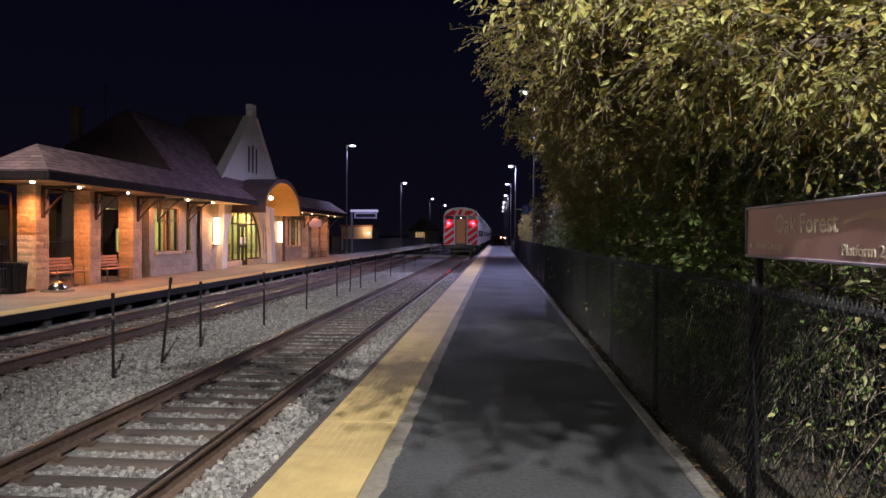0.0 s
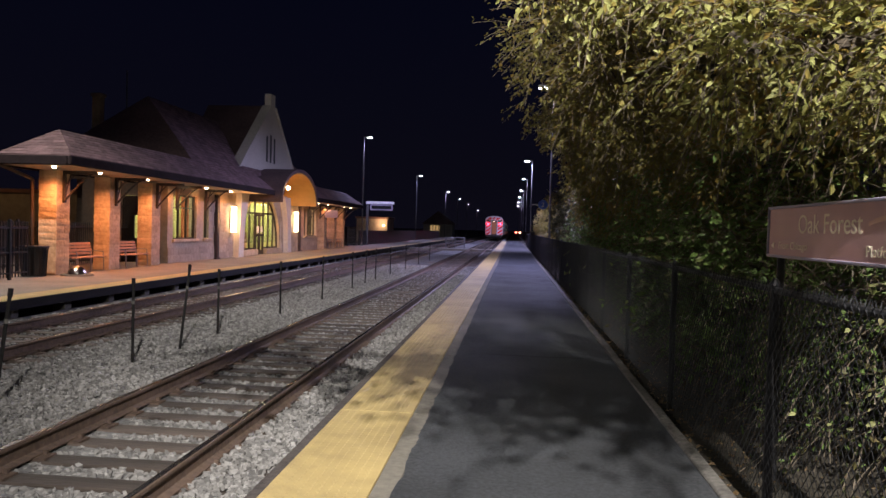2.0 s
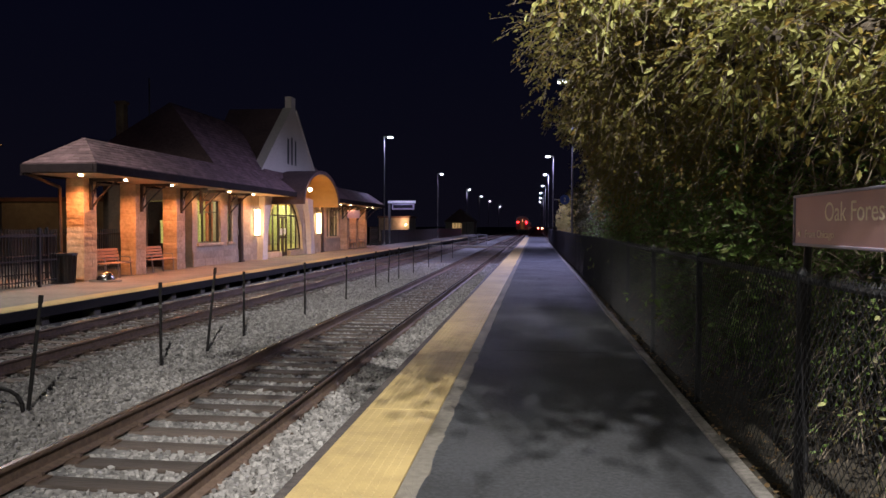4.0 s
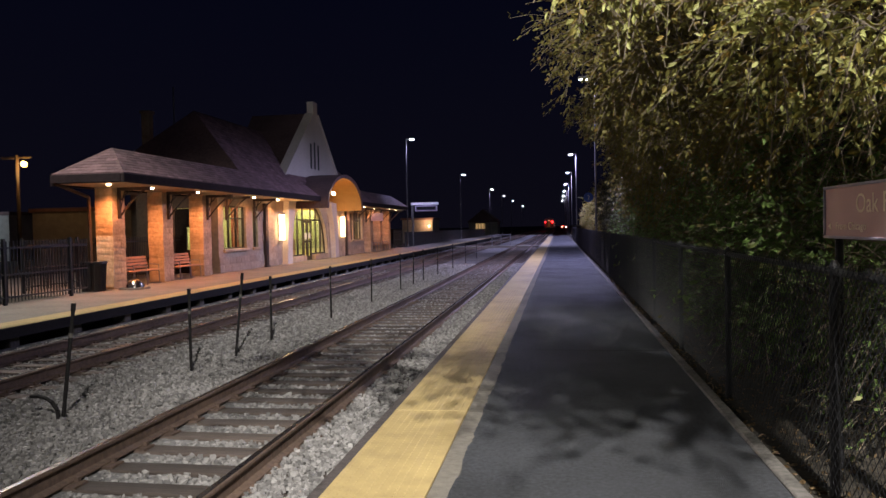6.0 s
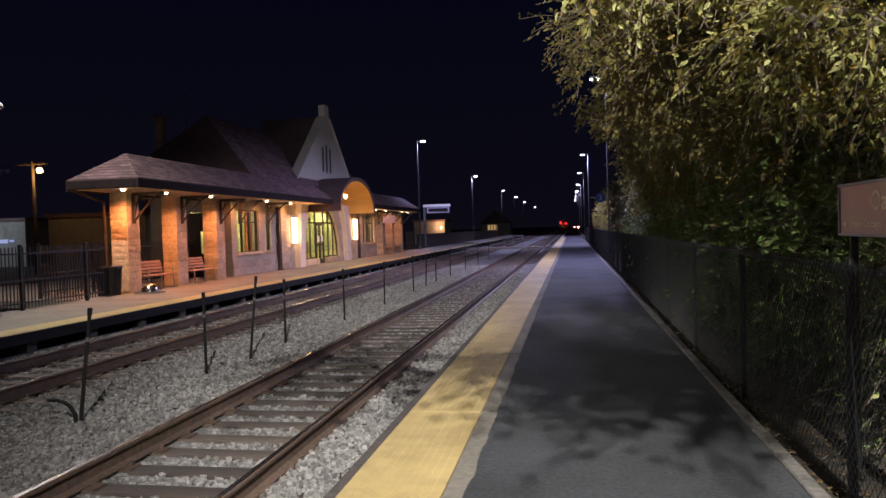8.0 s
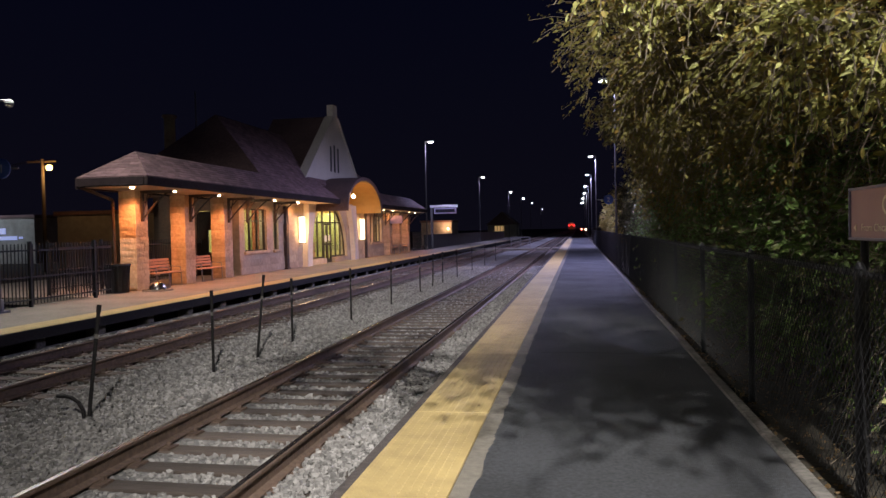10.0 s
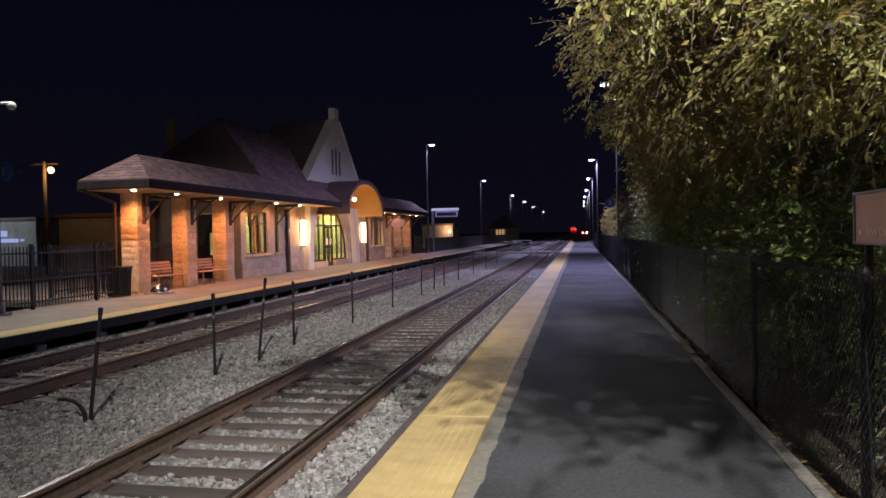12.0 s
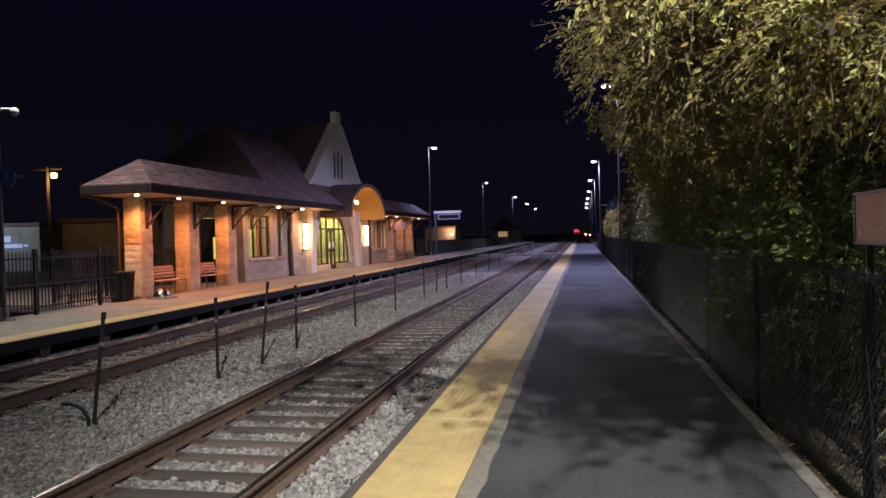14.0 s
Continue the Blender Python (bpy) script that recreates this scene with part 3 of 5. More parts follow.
def entrance():
    e = thing("entrance")
    e.parent = house
    x0, x1 = XW - 0.24, XW - 0.16
    ys = [35.4, 36.15, 36.95, 37.75, 39.05, 39.85, 40.65, 41.4]
    for y in ys[1:-1]:
        bm = bmesh.new()
        box(bm, x0, x1, y - 0.035, y + 0.035, 0, opening_height(y) + 0.02)
        part("mullion", bm, M_FRAME, e)
    for a, b, z in ((35.42, 37.715, 0.34), (39.085, 41.38, 0.34), (36.0, 40.8, 2.2)):
        bm = bmesh.new()
        box(bm, x0 - 0.003, x1 + 0.003, a, b, z - 0.035, z + 0.035)
        part("transom", bm, M_FRAME, e)
    for a, b in ((35.38, 37.72), (39.08, 41.42)):
        bm = bmesh.new()
        box(bm, XW - 0.3, XW + 0.04, a, b, 0, 0.3)
        part("plinth", bm, M_LIME, e, "pale stone plinth", bevel=0.015)
    # frame along the curve
    bm = bmesh.new()
    n = 30
    for i in range(n):
        a, b = 35.36 + 6.08 * i / n, 35.36 + 6.08 * (i + 1) / n
        tube(bm, (XW - 0.2, a, opening_height(a)), (XW - 0.2, b, opening_height(b)), 0.05, seg=6)
    part("arched_frame", bm, M_FRAME, e)
    bm = bmesh.new()
    ring = [(XW - 0.198, 35.4, 0.3)] + [(XW - 0.198, 35.4 + 6.0 * i / 24, max(0.3, opening_height(35.4 + 6.0 * i / 24))) for i in range(25)] + [(XW - 0.198, 41.4, 0.3)]
    prism(bm, ring[1:-1], (0.006, 0, 0))
    g = part("pane", bm, M_GLASS, e)
    g.visible_shadow = False
    for a, b in ((37.8, 38.38), (38.42, 39.0)):
        bm = bmesh.new()
        box(bm, x0 + 0.02, x1 + 0.02, a, a + 0.08, 0.02, 2.15)
        box(bm, x0 + 0.02, x1 + 0.02, b - 0.08, b, 0.02, 2.15)
        box(bm, x0 + 0.02, x1 + 0.02, a + 0.08, b - 0.08, 0.02, 0.24)
        box(bm, x0 + 0.02, x1 + 0.02, a + 0.08, b - 0.08, 2.05, 2.15)
        box(bm, x0 + 0.02, x1 + 0.02, a + 0.08, b - 0.08, 0.98, 1.08)
        part("door_leaf", bm, M_FRAME, e, "bronze glazed door leaf")
    bm = bmesh.new()
    box(bm, XW - 0.13, XW - 0.12, 37.9, 38.2, 1.15, 1.5)
    part("notice", bm, M_WHITE, e, "white paper notice on the door")
    bm = bmesh.new()
    box(bm, XW - 0.13, XW - 0.12, 38.5, 38.75, 1.2, 1.5)
    part("notice", bm, M_WHITE, e)


entrance()

# tapered piers beside the entrance
for sgn in (-1, 1):
    bm = bmesh.new()
    ring = []
    for k in range(9):
        z = 3.2 * k / 8
        ring.append((XW, 38.4 + sgn * (3.55 - 0.75 * (k / 8) ** 2.2), z))
    for k in range(8, -1, -1):
        z = 3.2 * k / 8
        ring.append((XW, 38.4 + sgn * (4.25 - 0.35 * (k / 8)), z))
    prism(bm, ring, (0.32, 0, 0))
    part("entrance_pier", bm, M_STUCCO, house, "smooth pale pier curving up beside the doors", bevel=0.02)

# roofs -------------------------------------------------------------
EX, EZ = -11.95, 3.36         # eave edge
Y0, Y1 = 19.0, 2 * YC - 19.0


def slab(bm, ring, thick):
    prism(bm, ring, (0, 0, -thick))


RX, RZ = -13.05, 4.2
BX = -14.15
VL, VRT = 36.12, 42.88
for name, ring in {
    "canopy_front_slope": [(EX, Y0, EZ), (EX, VL, EZ), (RX, VL, RZ), (RX, Y0 + 1.2, RZ)],
    "canopy_far_slope": [(EX, VRT, EZ), (EX, Y1, EZ), (RX, Y1 - 1.2, RZ), (RX, VRT, RZ)],
    "canopy_end_slope": [(EX, Y0, EZ), (RX, Y0 + 1.2, RZ), (BX, Y0, EZ)],
    "canopy_far_end_slope": [(EX, Y1, EZ), (BX, Y1, EZ), (RX, Y1 - 1.2, RZ)],
    "canopy_back_slope": [(BX, Y0, EZ), (RX, Y0 + 1.2, RZ), (RX, VL, RZ), (BX, VL, EZ)],
    "canopy_far_back_slope": [(BX, VRT, EZ), (RX, VRT, RZ), (RX, Y1 - 1.2, RZ), (BX, Y1, EZ)],
}.items():
    bm = bmesh.new()
    slab(bm, ring, 0.06)
    part(name, bm, M_SHINGLE, house, "mauve-brown shingled roof slope")


def courses(a0, a1, b0, b1, n, name):
    """Shingle courses: overlapping thin rows between the eave a and the ridge b."""
    rnd = random.Random(n)
    a0, a1, b0, b1 = map(Vector, (a0, a1, b0, b1))
    nrm = (a1 - a0).cross(b0 - a0).normalized()
    if nrm.z < 0:
        nrm = -nrm
    verts, faces = [], []
    for i in range(n):
        f0, f1 = i / n, min(1.0, (i + 1.25) / n)
        p0, p1 = a0.lerp(b0, f0), a1.lerp(b1, f0)
        q0, q1 = a0.lerp(b0, f1), a1.lerp(b1, f1)
        L = (p1 - p0).length
        k = max(1, int(L / 0.32))
        off = rnd.random()
        cuts = [0.0] + [min(1.0, (j + off) / k) for j in range(k)] + [1.0]
        for c0, c1 in zip(cuts, cuts[1:]):
            if c1 - c0 < 0.002:
                continue
            g = 0.004 / L
            lift = 0.02 + rnd.uniform(0, 0.006)
            base = len(verts)
            for P, Q in ((p0.lerp(p1, c0 + g), q0.lerp(q1, c0 + g)), (p0.lerp(p1, c1 - g), q0.lerp(q1, c1 - g))):
                verts += [tuple(P + nrm * 0.002), tuple(P + nrm * lift), tuple(Q + nrm * 0.004)]
            faces += [(base, base + 3, base + 4, base + 1), (base + 1, base + 4, base + 5, base + 2), (base, base + 1, base + 2), (base + 3, base + 5, base + 4)]
    return tagged(soup(name, verts, faces, M_SHINGLE2, house), kind="stuff")


M_SHINGLE2 = surface("roof_shingle_pieces", (0.23, 0.142, 0.145), (0.145, 0.09, 0.093), 0.85, grain=9, patch=0.7, bump=0.4, bump_scale=30, random_amount=0.3, island=True, coords="World")
courses((EX, Y0, EZ), (EX, VL, EZ), (RX, Y0 + 1.2, RZ), (RX, VL, RZ), 9, "canopy_shingles")
courses((EX, VRT, EZ), (EX, Y1, EZ), (RX, VRT, RZ), (RX, Y1 - 1.2, RZ), 9, "canopy_far_shingles")
courses((BX, Y0, EZ), (EX, Y0, EZ), (RX - 0.01, Y0 + 1.2, RZ), (RX + 0.01, Y0 + 1.2, RZ), 9, "canopy_end_shingles")
# fascia and soffit
bm = bmesh.new()
box(bm, EX - 0.05, EX + 0.06, Y0 - 0.06, VL, EZ - 0.27, EZ - 0.02)
box(bm, EX - 0.05, EX + 0.06, VRT, Y1 + 0.06, EZ - 0.27, EZ - 0.02)
box(bm, BX, EX - 0.06, Y0 - 0.06, Y0 + 0.05, EZ - 0.27, EZ - 0.02)
box(bm, BX, EX - 0.06, Y1 - 0.05, Y1 + 0.06, EZ - 0.27, EZ - 0.02)
part("fascia", bm, M_FASCIA, house, "dark brown gutter and fascia", bevel=0.02)
bm = bmesh.new()
box(bm, BX, EX - 0.06, Y0 + 0.06, 35.4, 3.095, 3.125)
box(bm, BX, EX - 0.06, 42.9, Y1 - 0.06, 3.095, 3.125)
part("soffit", bm, M_SOFFIT, house, "cream boarded soffit")
bm = bmesh.new()
box(bm, BX - 0.1, BX, Y0 + 0.06, 27.5, EZ - 0.32, EZ)
part("back_fascia", bm, M_FASCIA, house)
bm = bmesh.new()
box(bm, BX - 0.1, BX, 2 * YC - 27.5, Y1 - 0.06, EZ - 0.32, EZ)
part("back_fascia", bm, M_FASCIA, house)
# main hipped roof
H0, H1 = (-16.0, 31.0, 7.08), (-16.0, 2 * YC - 31.0, 7.08)
RY0, RY1 = 28.9, 2 * YC - 28.9
for name, ring in {
    "main_roof_front": [(-13.0, RY0, 4.15), (-13.0, RY1, 4.15), H1, H0],
    "main_roof_end": [(-13.0, RY0, 4.15), H0, (-19.4, RY0, 4.15)],
    "main_roof_far_end": [(-13.0, RY1, 4.15), (-19.4, RY1, 4.15), H1],
    "main_roof_back": [(-19.4, RY0, 4.15), H0, H1, (-19.4, RY1, 4.15)],
}.items():
    bm = bmesh.new()
    slab(bm, ring, 0.08)
    part(name, bm, M_SHINGLE, house, "steep shingled main roof slope")
courses((-13.0, RY0, 4.15), (-13.0, RY1, 4.15), H0, H1, 20, "main_shingles")
for a, b in ((29.0, 29.2), (2 * YC - 29.2, 2 * YC - 29.0)):
    bm = bmesh.new()
    box(bm, -19.3, -14.1, a, b, 3.3, 4.1)
    part("upper_wall", bm, M_BROWNWALL, house)
# gable
GX, GY, GZ = -13.3, 39.75, 8.4
bm = bmesh.new()
prism(bm, [(GX, 34.75, 4.2), (GX, 44.3, 4.2), (GX, GY + 0.35, GZ - 0.4), (GX, GY + 0.35, GZ + 0.35), (GX, GY - 0.35, GZ + 0.35), (GX, GY - 0.35, GZ - 0.4)], (-0.35, 0, 0))
gable = part("gable_wall", bm, M_STUCCO, house, "white stucco gable wall with slit windows", bevel=0.02)
for k in (-1, 0, 1):
    bm = bmesh.new()
    zc = 5.75 + (0.0 if k else 0.1)
    box(bm, GX - 0.1, GX + 0.006, GY - 0.25 + k * 0.62 - 0.13, GY - 0.25 + k * 0.62 + 0.13, 5.0, 6.5 - (0.0 if k == 0 else 0.12))
    part("slit_window", bm, M_BLACK, gable, "dark narrow slit window")
for s in (-1, 1):
    bm = bmesh.new()
    a = Vector((GX, GY + s * 0.35, GZ - 0.4))
    b = Vector((GX, (34.75 if s < 0 else 44.3), 4.2))
    d = (b - a).normalized()
    up = Vector((0, -d.z * s, d.y * s)) * (1 if s > 0 else 1)
    if up.z < 0:
        up = -up
    ring = [a, b, b + up * 0.14, a + up * 0.14]
    prism(bm, [tuple(p + Vector((0.06, 0, 0))) for p in ring], (-0.5, 0, 0))
    part("coping", bm, M_STUCCO, gable, "raised pale coping")
bm = bmesh.new()
slab(bm, [(GX - 0.4, GY, GZ - 0.25), (GX - 0.4, 34.8, 4.1), (-16.4, 34.8, 4.1), (-17.0, GY, GZ - 0.25)], 0.08)
part("gable_roof_slope", bm, M_SHINGLE, house)
bm = bmesh.new()
slab(bm, [(GX - 0.4, GY, GZ - 0.25), (-17.0, GY, GZ - 0.25), (-16.4, 44.25, 4.1), (GX - 0.4, 44.25, 4.1)], 0.08)
part("gable_roof_slope", bm, M_SHINGLE, house)
# chimney and aerial
bm = bmesh.new()
box(bm, -19.4, -19.0, 32.4, 32.8, 4.0, 7.45)
box(bm, -19.46, -18.94, 32.34, 32.86, 7.3, 7.45)
ch = part("chimney", bm, M_LIME, house, "stone chimney stack", bevel=0.03)
bm = bmesh.new()
tube(bm, (-18.1, 33.1, 4.5), (-18.1, 33.1, 8.6), 0.035)
part("aerial", bm, M_GALV, house)
# barrel vault over the entrance
VX0, VX1, VY, VA, VZ, VR = -14.6, -11.55, 39.5, 3.2, 2.75, 1.66


def vault(bm, grow, x0, x1):
    n = 28
    inner, outer = [], []
    for i in range(n + 1):
        a = math.pi * i / n
        inner.append((VY - (VA) * math.cos(a), VZ + VR * math.sin(a)))
        outer.append((VY - (VA + grow) * math.cos(a), VZ + (VR + grow) * math.sin(a)))
    prism(bm, [(x0, *p) for p in inner] + [(x0, *p) for p in outer[::-1]], (x1 - x0, 0, 0))


bm = bmesh.new()
vault(bm, 0.06, VX0, VX1 - 0.02)
va = part("entrance_vault", bm, M_VAULT, house, "ochre plastered barrel vault over the doors")
bm = bmesh.new()
ring = [(VX0, VY - (VA + 0.065) * math.cos(math.pi * i / 28), VZ + (VR + 0.065) * math.sin(math.pi * i / 28)) for i in range(29)]
ring += [(VX0, VY + (VA + 0.24) * math.cos(math.pi * i / 28), VZ + (VR + 0.24) * math.sin(math.pi * i / 28)) for i in range(29)]
prism(bm, ring, (VX1 + 0.04 - VX0, 0, 0))
part("vault_roof", bm, M_SHINGLE, house, "curved shingled roof over the vault")
bm = bmesh.new()
ring = [(XW - 0.3, VY - VA * math.cos(math.pi * i / 24), VZ + VR * math.sin(math.pi * i / 24)) for i in range(25)]
prism(bm, ring, (-0.04, 0, 0))
part("tympanum", bm, M_VAULT, house, "ochre plaster above the doors")


# brackets under the eaves
def bracket(y):
    b = thing("eave_bracket", (0, y, 0))
    b.parent = house
    bm = bmesh.new()
    box(bm, -13.1, -13.02, -0.05, 0.05, 2.1, 3.04)
    part("upright", bm, M_BROWN, b, bevel=0.008)
    bm = bmesh.new()
    box(bm, -13.02, -12.05, -0.05, 0.05, 2.94, 3.04)
    part("arm", bm, M_BROWN, b, bevel=0.008)
    bm = bmesh.new()
    pts = [(-13.02 + 0.85 * math.sin(a), 0, 2.98 - 0.78 * (1 - math.sin(a)) ** 1.3 * 1.0) for a in np.linspace(0, math.pi / 2, 7)]
    pipe(bm, pts, 0.032)
    part("curved_brace", bm, M_BROWN, b)
    for f in (0.3, 0.6):
        bm = bmesh.new()
        tube(bm, (-13.02, 0, 2.1 + f * 0.9), (-13.02 + 0.5 * f, 0, 2.94), 0.018, seg=6)
        part("spoke", bm, M_BROWN, b)


for y in (20.5, 23.34, 26.16, 27.75, 30.5, 46.6, 49.35, 50.95, 53.75, 56.6):
    bracket(y)

# downpipes and dark recesses
for y in (32.1, 45.0):
    bm = bmesh.new()
    box(bm, XW, XW + 0.16, y - 0.14, y + 0.14, 0.0, 2.9)
    box(bm, XW, XW + 0.2, y - 0.2, y + 0.2, 0.0, 0.08)
    part("downpipe", bm, M_BROWN, house, "boxed brown downpipe", bevel=0.02)
bm = bmesh.new()
pipe(bm, [(-14.1, 19.05, 3.1), (-13.9, 19.4, 2.95), (-13.72, 20.0, 2.75), (-13.72, 20.05, 0.0)], 0.05, 8)
part("corner_downpipe", bm, M_BROWN, house, "brown downpipe against the corner column")

# soffit lamps
for y in (19.6, 21.9, 24.9, 27.4, 29.9, 32.6, 45.2, 47.9, 50.5, 53.0, 55.4, 57.6):
    bm = bmesh.new()
    bmesh.ops.create_cone(bm, cap_ends=True, segments=14, radius1=0.055, radius2=0.065, depth=0.05)
    o = part("downlight", bm, M_WARMLED, house, "glowing recessed downlight")
    o.location = (-12.8, y, 3.07)
    lamp("soffit_lamp", (-12.8, y, 3.03), 450 if y < 26 else 140, WARM, 0.09, spot=150, blend=0.7)
bm = bmesh.new()
bmesh.ops.create_uvsphere(bm, u_segments=12, v_segments=8, radius=0.1)
o = part("vault_lamp", bm, M_WARMLED, house, "bright lamp inside the vault")
o.location = (-11.4, 36.7, 3.5)
lamp("vault_spot", (-11.9, 37.0, 3.5), 420, (1.0, 0.5, 0.14), 0.12)


def sconce(y):
    s = tagged(thing("wall_sconce", (XW, y, 0)), "tall glowing cylinder wall lamp beside the doors", "wall lamp", "entrance wall lamps")
    bm = bmesh.new()
    tube(bm, (0.22, 0, 1.2), (0.22, 0, 2.42), 0.13, seg=16)
    part("diffuser", bm, M_SCONCE, s, "glowing white diffuser")
    for z in (1.14, 2.42):
        bm = bmesh.new()
        tube(bm, (0.22, 0, z), (0.22, 0, z + 0.06), 0.15, seg=16)
        part("cap", bm, M_BROWN, s)
    bm = bmesh.new()
    box(bm, 0.0, 0.06, -0.08, 0.08, 1.3, 2.3)
    part("backplate", bm, M_BROWN, s)
    lamp("sconce_lamp", (XW + 0.62, y, 1.85), 65, (1.0, 0.46, 0.16), 0.15)


sconce(33.75)
sconce(43.85)


# ---------------------------------------------------------------- platform lamps
def street_lamp(x, y, side, high=8.85, power=900.0, lit=True, colour=COOL, spread=140, blend=0.5, aim=None, label="tall slim pole with a glowing white light head"):
    s = tagged(thing("street_lamp", (x, y, 0)), label, "street lamp", "platform lamps")
    bm = bmesh.new()
    tube(bm, (0, 0, 0), (0, 0, high + 0.05), 0.06, 0.04, 10)
    part("pole", bm, M_POLE, s, "slender grey steel pole")
    bm = bmesh.new()
    box(bm, -0.16, 0.16, -0.16, 0.16, 0, 0.04)
    tube(bm, (0, 0, 0.04), (0, 0, 0.3), 0.11, 0.1, 10)
    part("base_plate", bm, M_GALV, s)
    bm = bmesh.new()
    tube(bm, (0, 0, high), (side * 0.3, 0, high + 0.05), 0.035, 0.03, 8)
    part("arm", bm, M_GALV, s)
    bm = bmesh.new()
    box(bm, side * 0.25, side * 0.72, -0.15, 0.15, high, high + 0.09)
    head = part("lamp_head", bm, M_GALV, s, bevel=0.02)
    bm = bmesh.new()
    box(bm, side * 0.32, side * 0.68, -0.12, 0.12, high - 0.06, high - 0.004)
    part("lens", bm, M_LED, head, "glowing white lens")
    if lit:
        lamp("street_light", (x + side * 0.5, y, high - 0.12), power, colour, 0.06, spot=spread, blend=blend, target=aim)
    return s


RIGHT_Y = (-4.5, 35.0, 72.0, 97.0, 124.0, 149.0, 175.0, 205.0)
for i, y in enumerate(RIGHT_Y):
    # unseen first lamp: beam aimed at fence and trees to dim left ballast
    street_lamp(1.75, y, -1, high=8.4 if i else 8.85, lit=i < 6, power=(18000, 8000, 9000, 8000, 7000, 7000)[min(i, 5)], colour=BLUISH if i else COOL,
                spread=(124, 174, 140)[min(i, 2)], blend=0.5 if i else 0.6, aim=None if i else (1.25 + 5.0, y + 8.0, 8.73 - 4.0))
for i, y in enumerate((14.36, 62.0, 97.0, 139.0, 170.0, 204.0, 262.0)):
    street_lamp(-12.75, y, 1, high=(8.85, 9.23, 8.55, 8.6)[min(i, 3)], lit=i < 4, power=(2900, 2400, 2800, 2800)[min(i, 3)], colour=BLUISH if i else COOL, spread=140 if i else 158)

M_BLUE = surface("blue_sign_face", (0.06, 0.13, 0.5), (0.05, 0.1, 0.42), 0.4, grain=6, bump=0.02)


def round_sign(x, y, z, number, label):
    s = tagged(thing("round_sign", (x, y, z)), label, "sign", "platform number signs")
    bm = bmesh.new()
    tube(bm, (0, -0.03, 0), (0, 0.0, 0), 0.22, seg=28)
    part("disc", bm, M_BLUE, s, "blue disc")
    bm = bmesh.new()
    box(bm, -0.5, 0.4, 0.0, 0.02, -0.02, 0.02)
    part("bracket", bm, M_GALV, s)
    words("numeral", number, 0.28, M_WHITE, s, pose(0, -0.034, -0.1, 90, 0, 0), "CENTER")


round_sign(-12.48, 14.3, 3.2, "1", "round blue number sign on the lamp pole of the station platform")
round_sign(1.4, 34.9, 2.9, "2", "round blue number sign on the lamp pole beside the fence")
# small camera arm on the pole
sc = tagged(thing("security_camera", (-12.75, 14.36, 4.6)), "white dome camera on a short arm of the pole", "camera")
bm = bmesh.new()
tube(bm, (0.06, 0, 0.12), (0.42, 0, 0.1), 0.03)
part("arm", bm, M_WHITE, sc)
bm = bmesh.new()
bmesh.ops.create_uvsphere(bm, u_segments=12, v_segments=8, radius=0.1)
o = part("dome", bm, M_WHITE, sc)
o.location = (0.45, 0, 0.04)


# ---------------------------------------------------------------- chain-link fence and name sign
FXR = 1.6


def chain_link():
    f = tagged(thing("chain_link_fence"), "black vinyl chain-link fence between the platform and trees", "fence")
    top, y0, n = 1.33, -3.63, 32
    rnd = random.Random(5)
    base = None
    for i in range(n):
        y = y0 + 2.75 * i
        if base is None:
            bm = bmesh.new()
            tube(bm, (0, 0, -0.3), (0, 0, top + 0.03), 0.03, seg=10)
            tube(bm, (0, 0, top + 0.03), (0, 0, top + 0.07), 0.034, 0.012, seg=10)
            base = part("post", bm, M_BLACK, f)
            base.location = (FXR, y, 0)
        else:
            o = share("post", base, f, (FXR, y, 0))
    bm = bmesh.new()
    tube(bm, (FXR, y0, top), (FXR, y0 + 2.75 * (n - 1), top), 0.021, seg=8)
    part("top_rail", bm, M_BLACK, f)
    verts, faces = [], []
    r = 0.002
    H = top - 0.02
    for d in (-1, 1):
        y = y0
        while y < 70:
            step = 0.07 if y < 24 else 0.14
            a = (FXR - 0.035 + 0.004 * d, y, 0.03)
            ya = y + d * H * 0.9
            b = (FXR - 0.035 + 0.004 * d, ya, top + 0.035)
            k = len(verts)
            w = r if y < 12 else r * 1.3
            for p in (a, b):
                verts += [(p[0] + w * 0.6, p[1] - w * d, p[2] + w), (p[0] - w * 1.2, p[1], p[2]), (p[0] + w * 0.6, p[1] + w * d, p[2] - w)]
            faces += [(k, k + 1, k + 4, k + 3), (k + 1, k + 2, k + 5, k + 4), (k + 2, k, k + 3, k + 5)]
            y += step
    # twisted barbs along the top
    y = y0
    while y < 20:
        k = len(verts)
        dx, dy = rnd.uniform(-0.012, 0.012), rnd.uniform(-0.012, 0.012)
        z = top + 0.03
        verts += [(FXR - 0.035, y - 0.004, z), (FXR - 0.035, y + 0.004, z), (FXR - 0.035 + dx, y + dy, z + 0.035), (FXR - 0.041, y, z)]
        faces += [(k, k + 1, k + 2), (k + 1, k + 3, k + 2), (k + 3, k, k + 2)]
        y += 0.035
    tagged(soup("wire_mesh", verts, faces, M_VINYL, f, "black woven wire mesh"), kind="stuff")


chain_link()

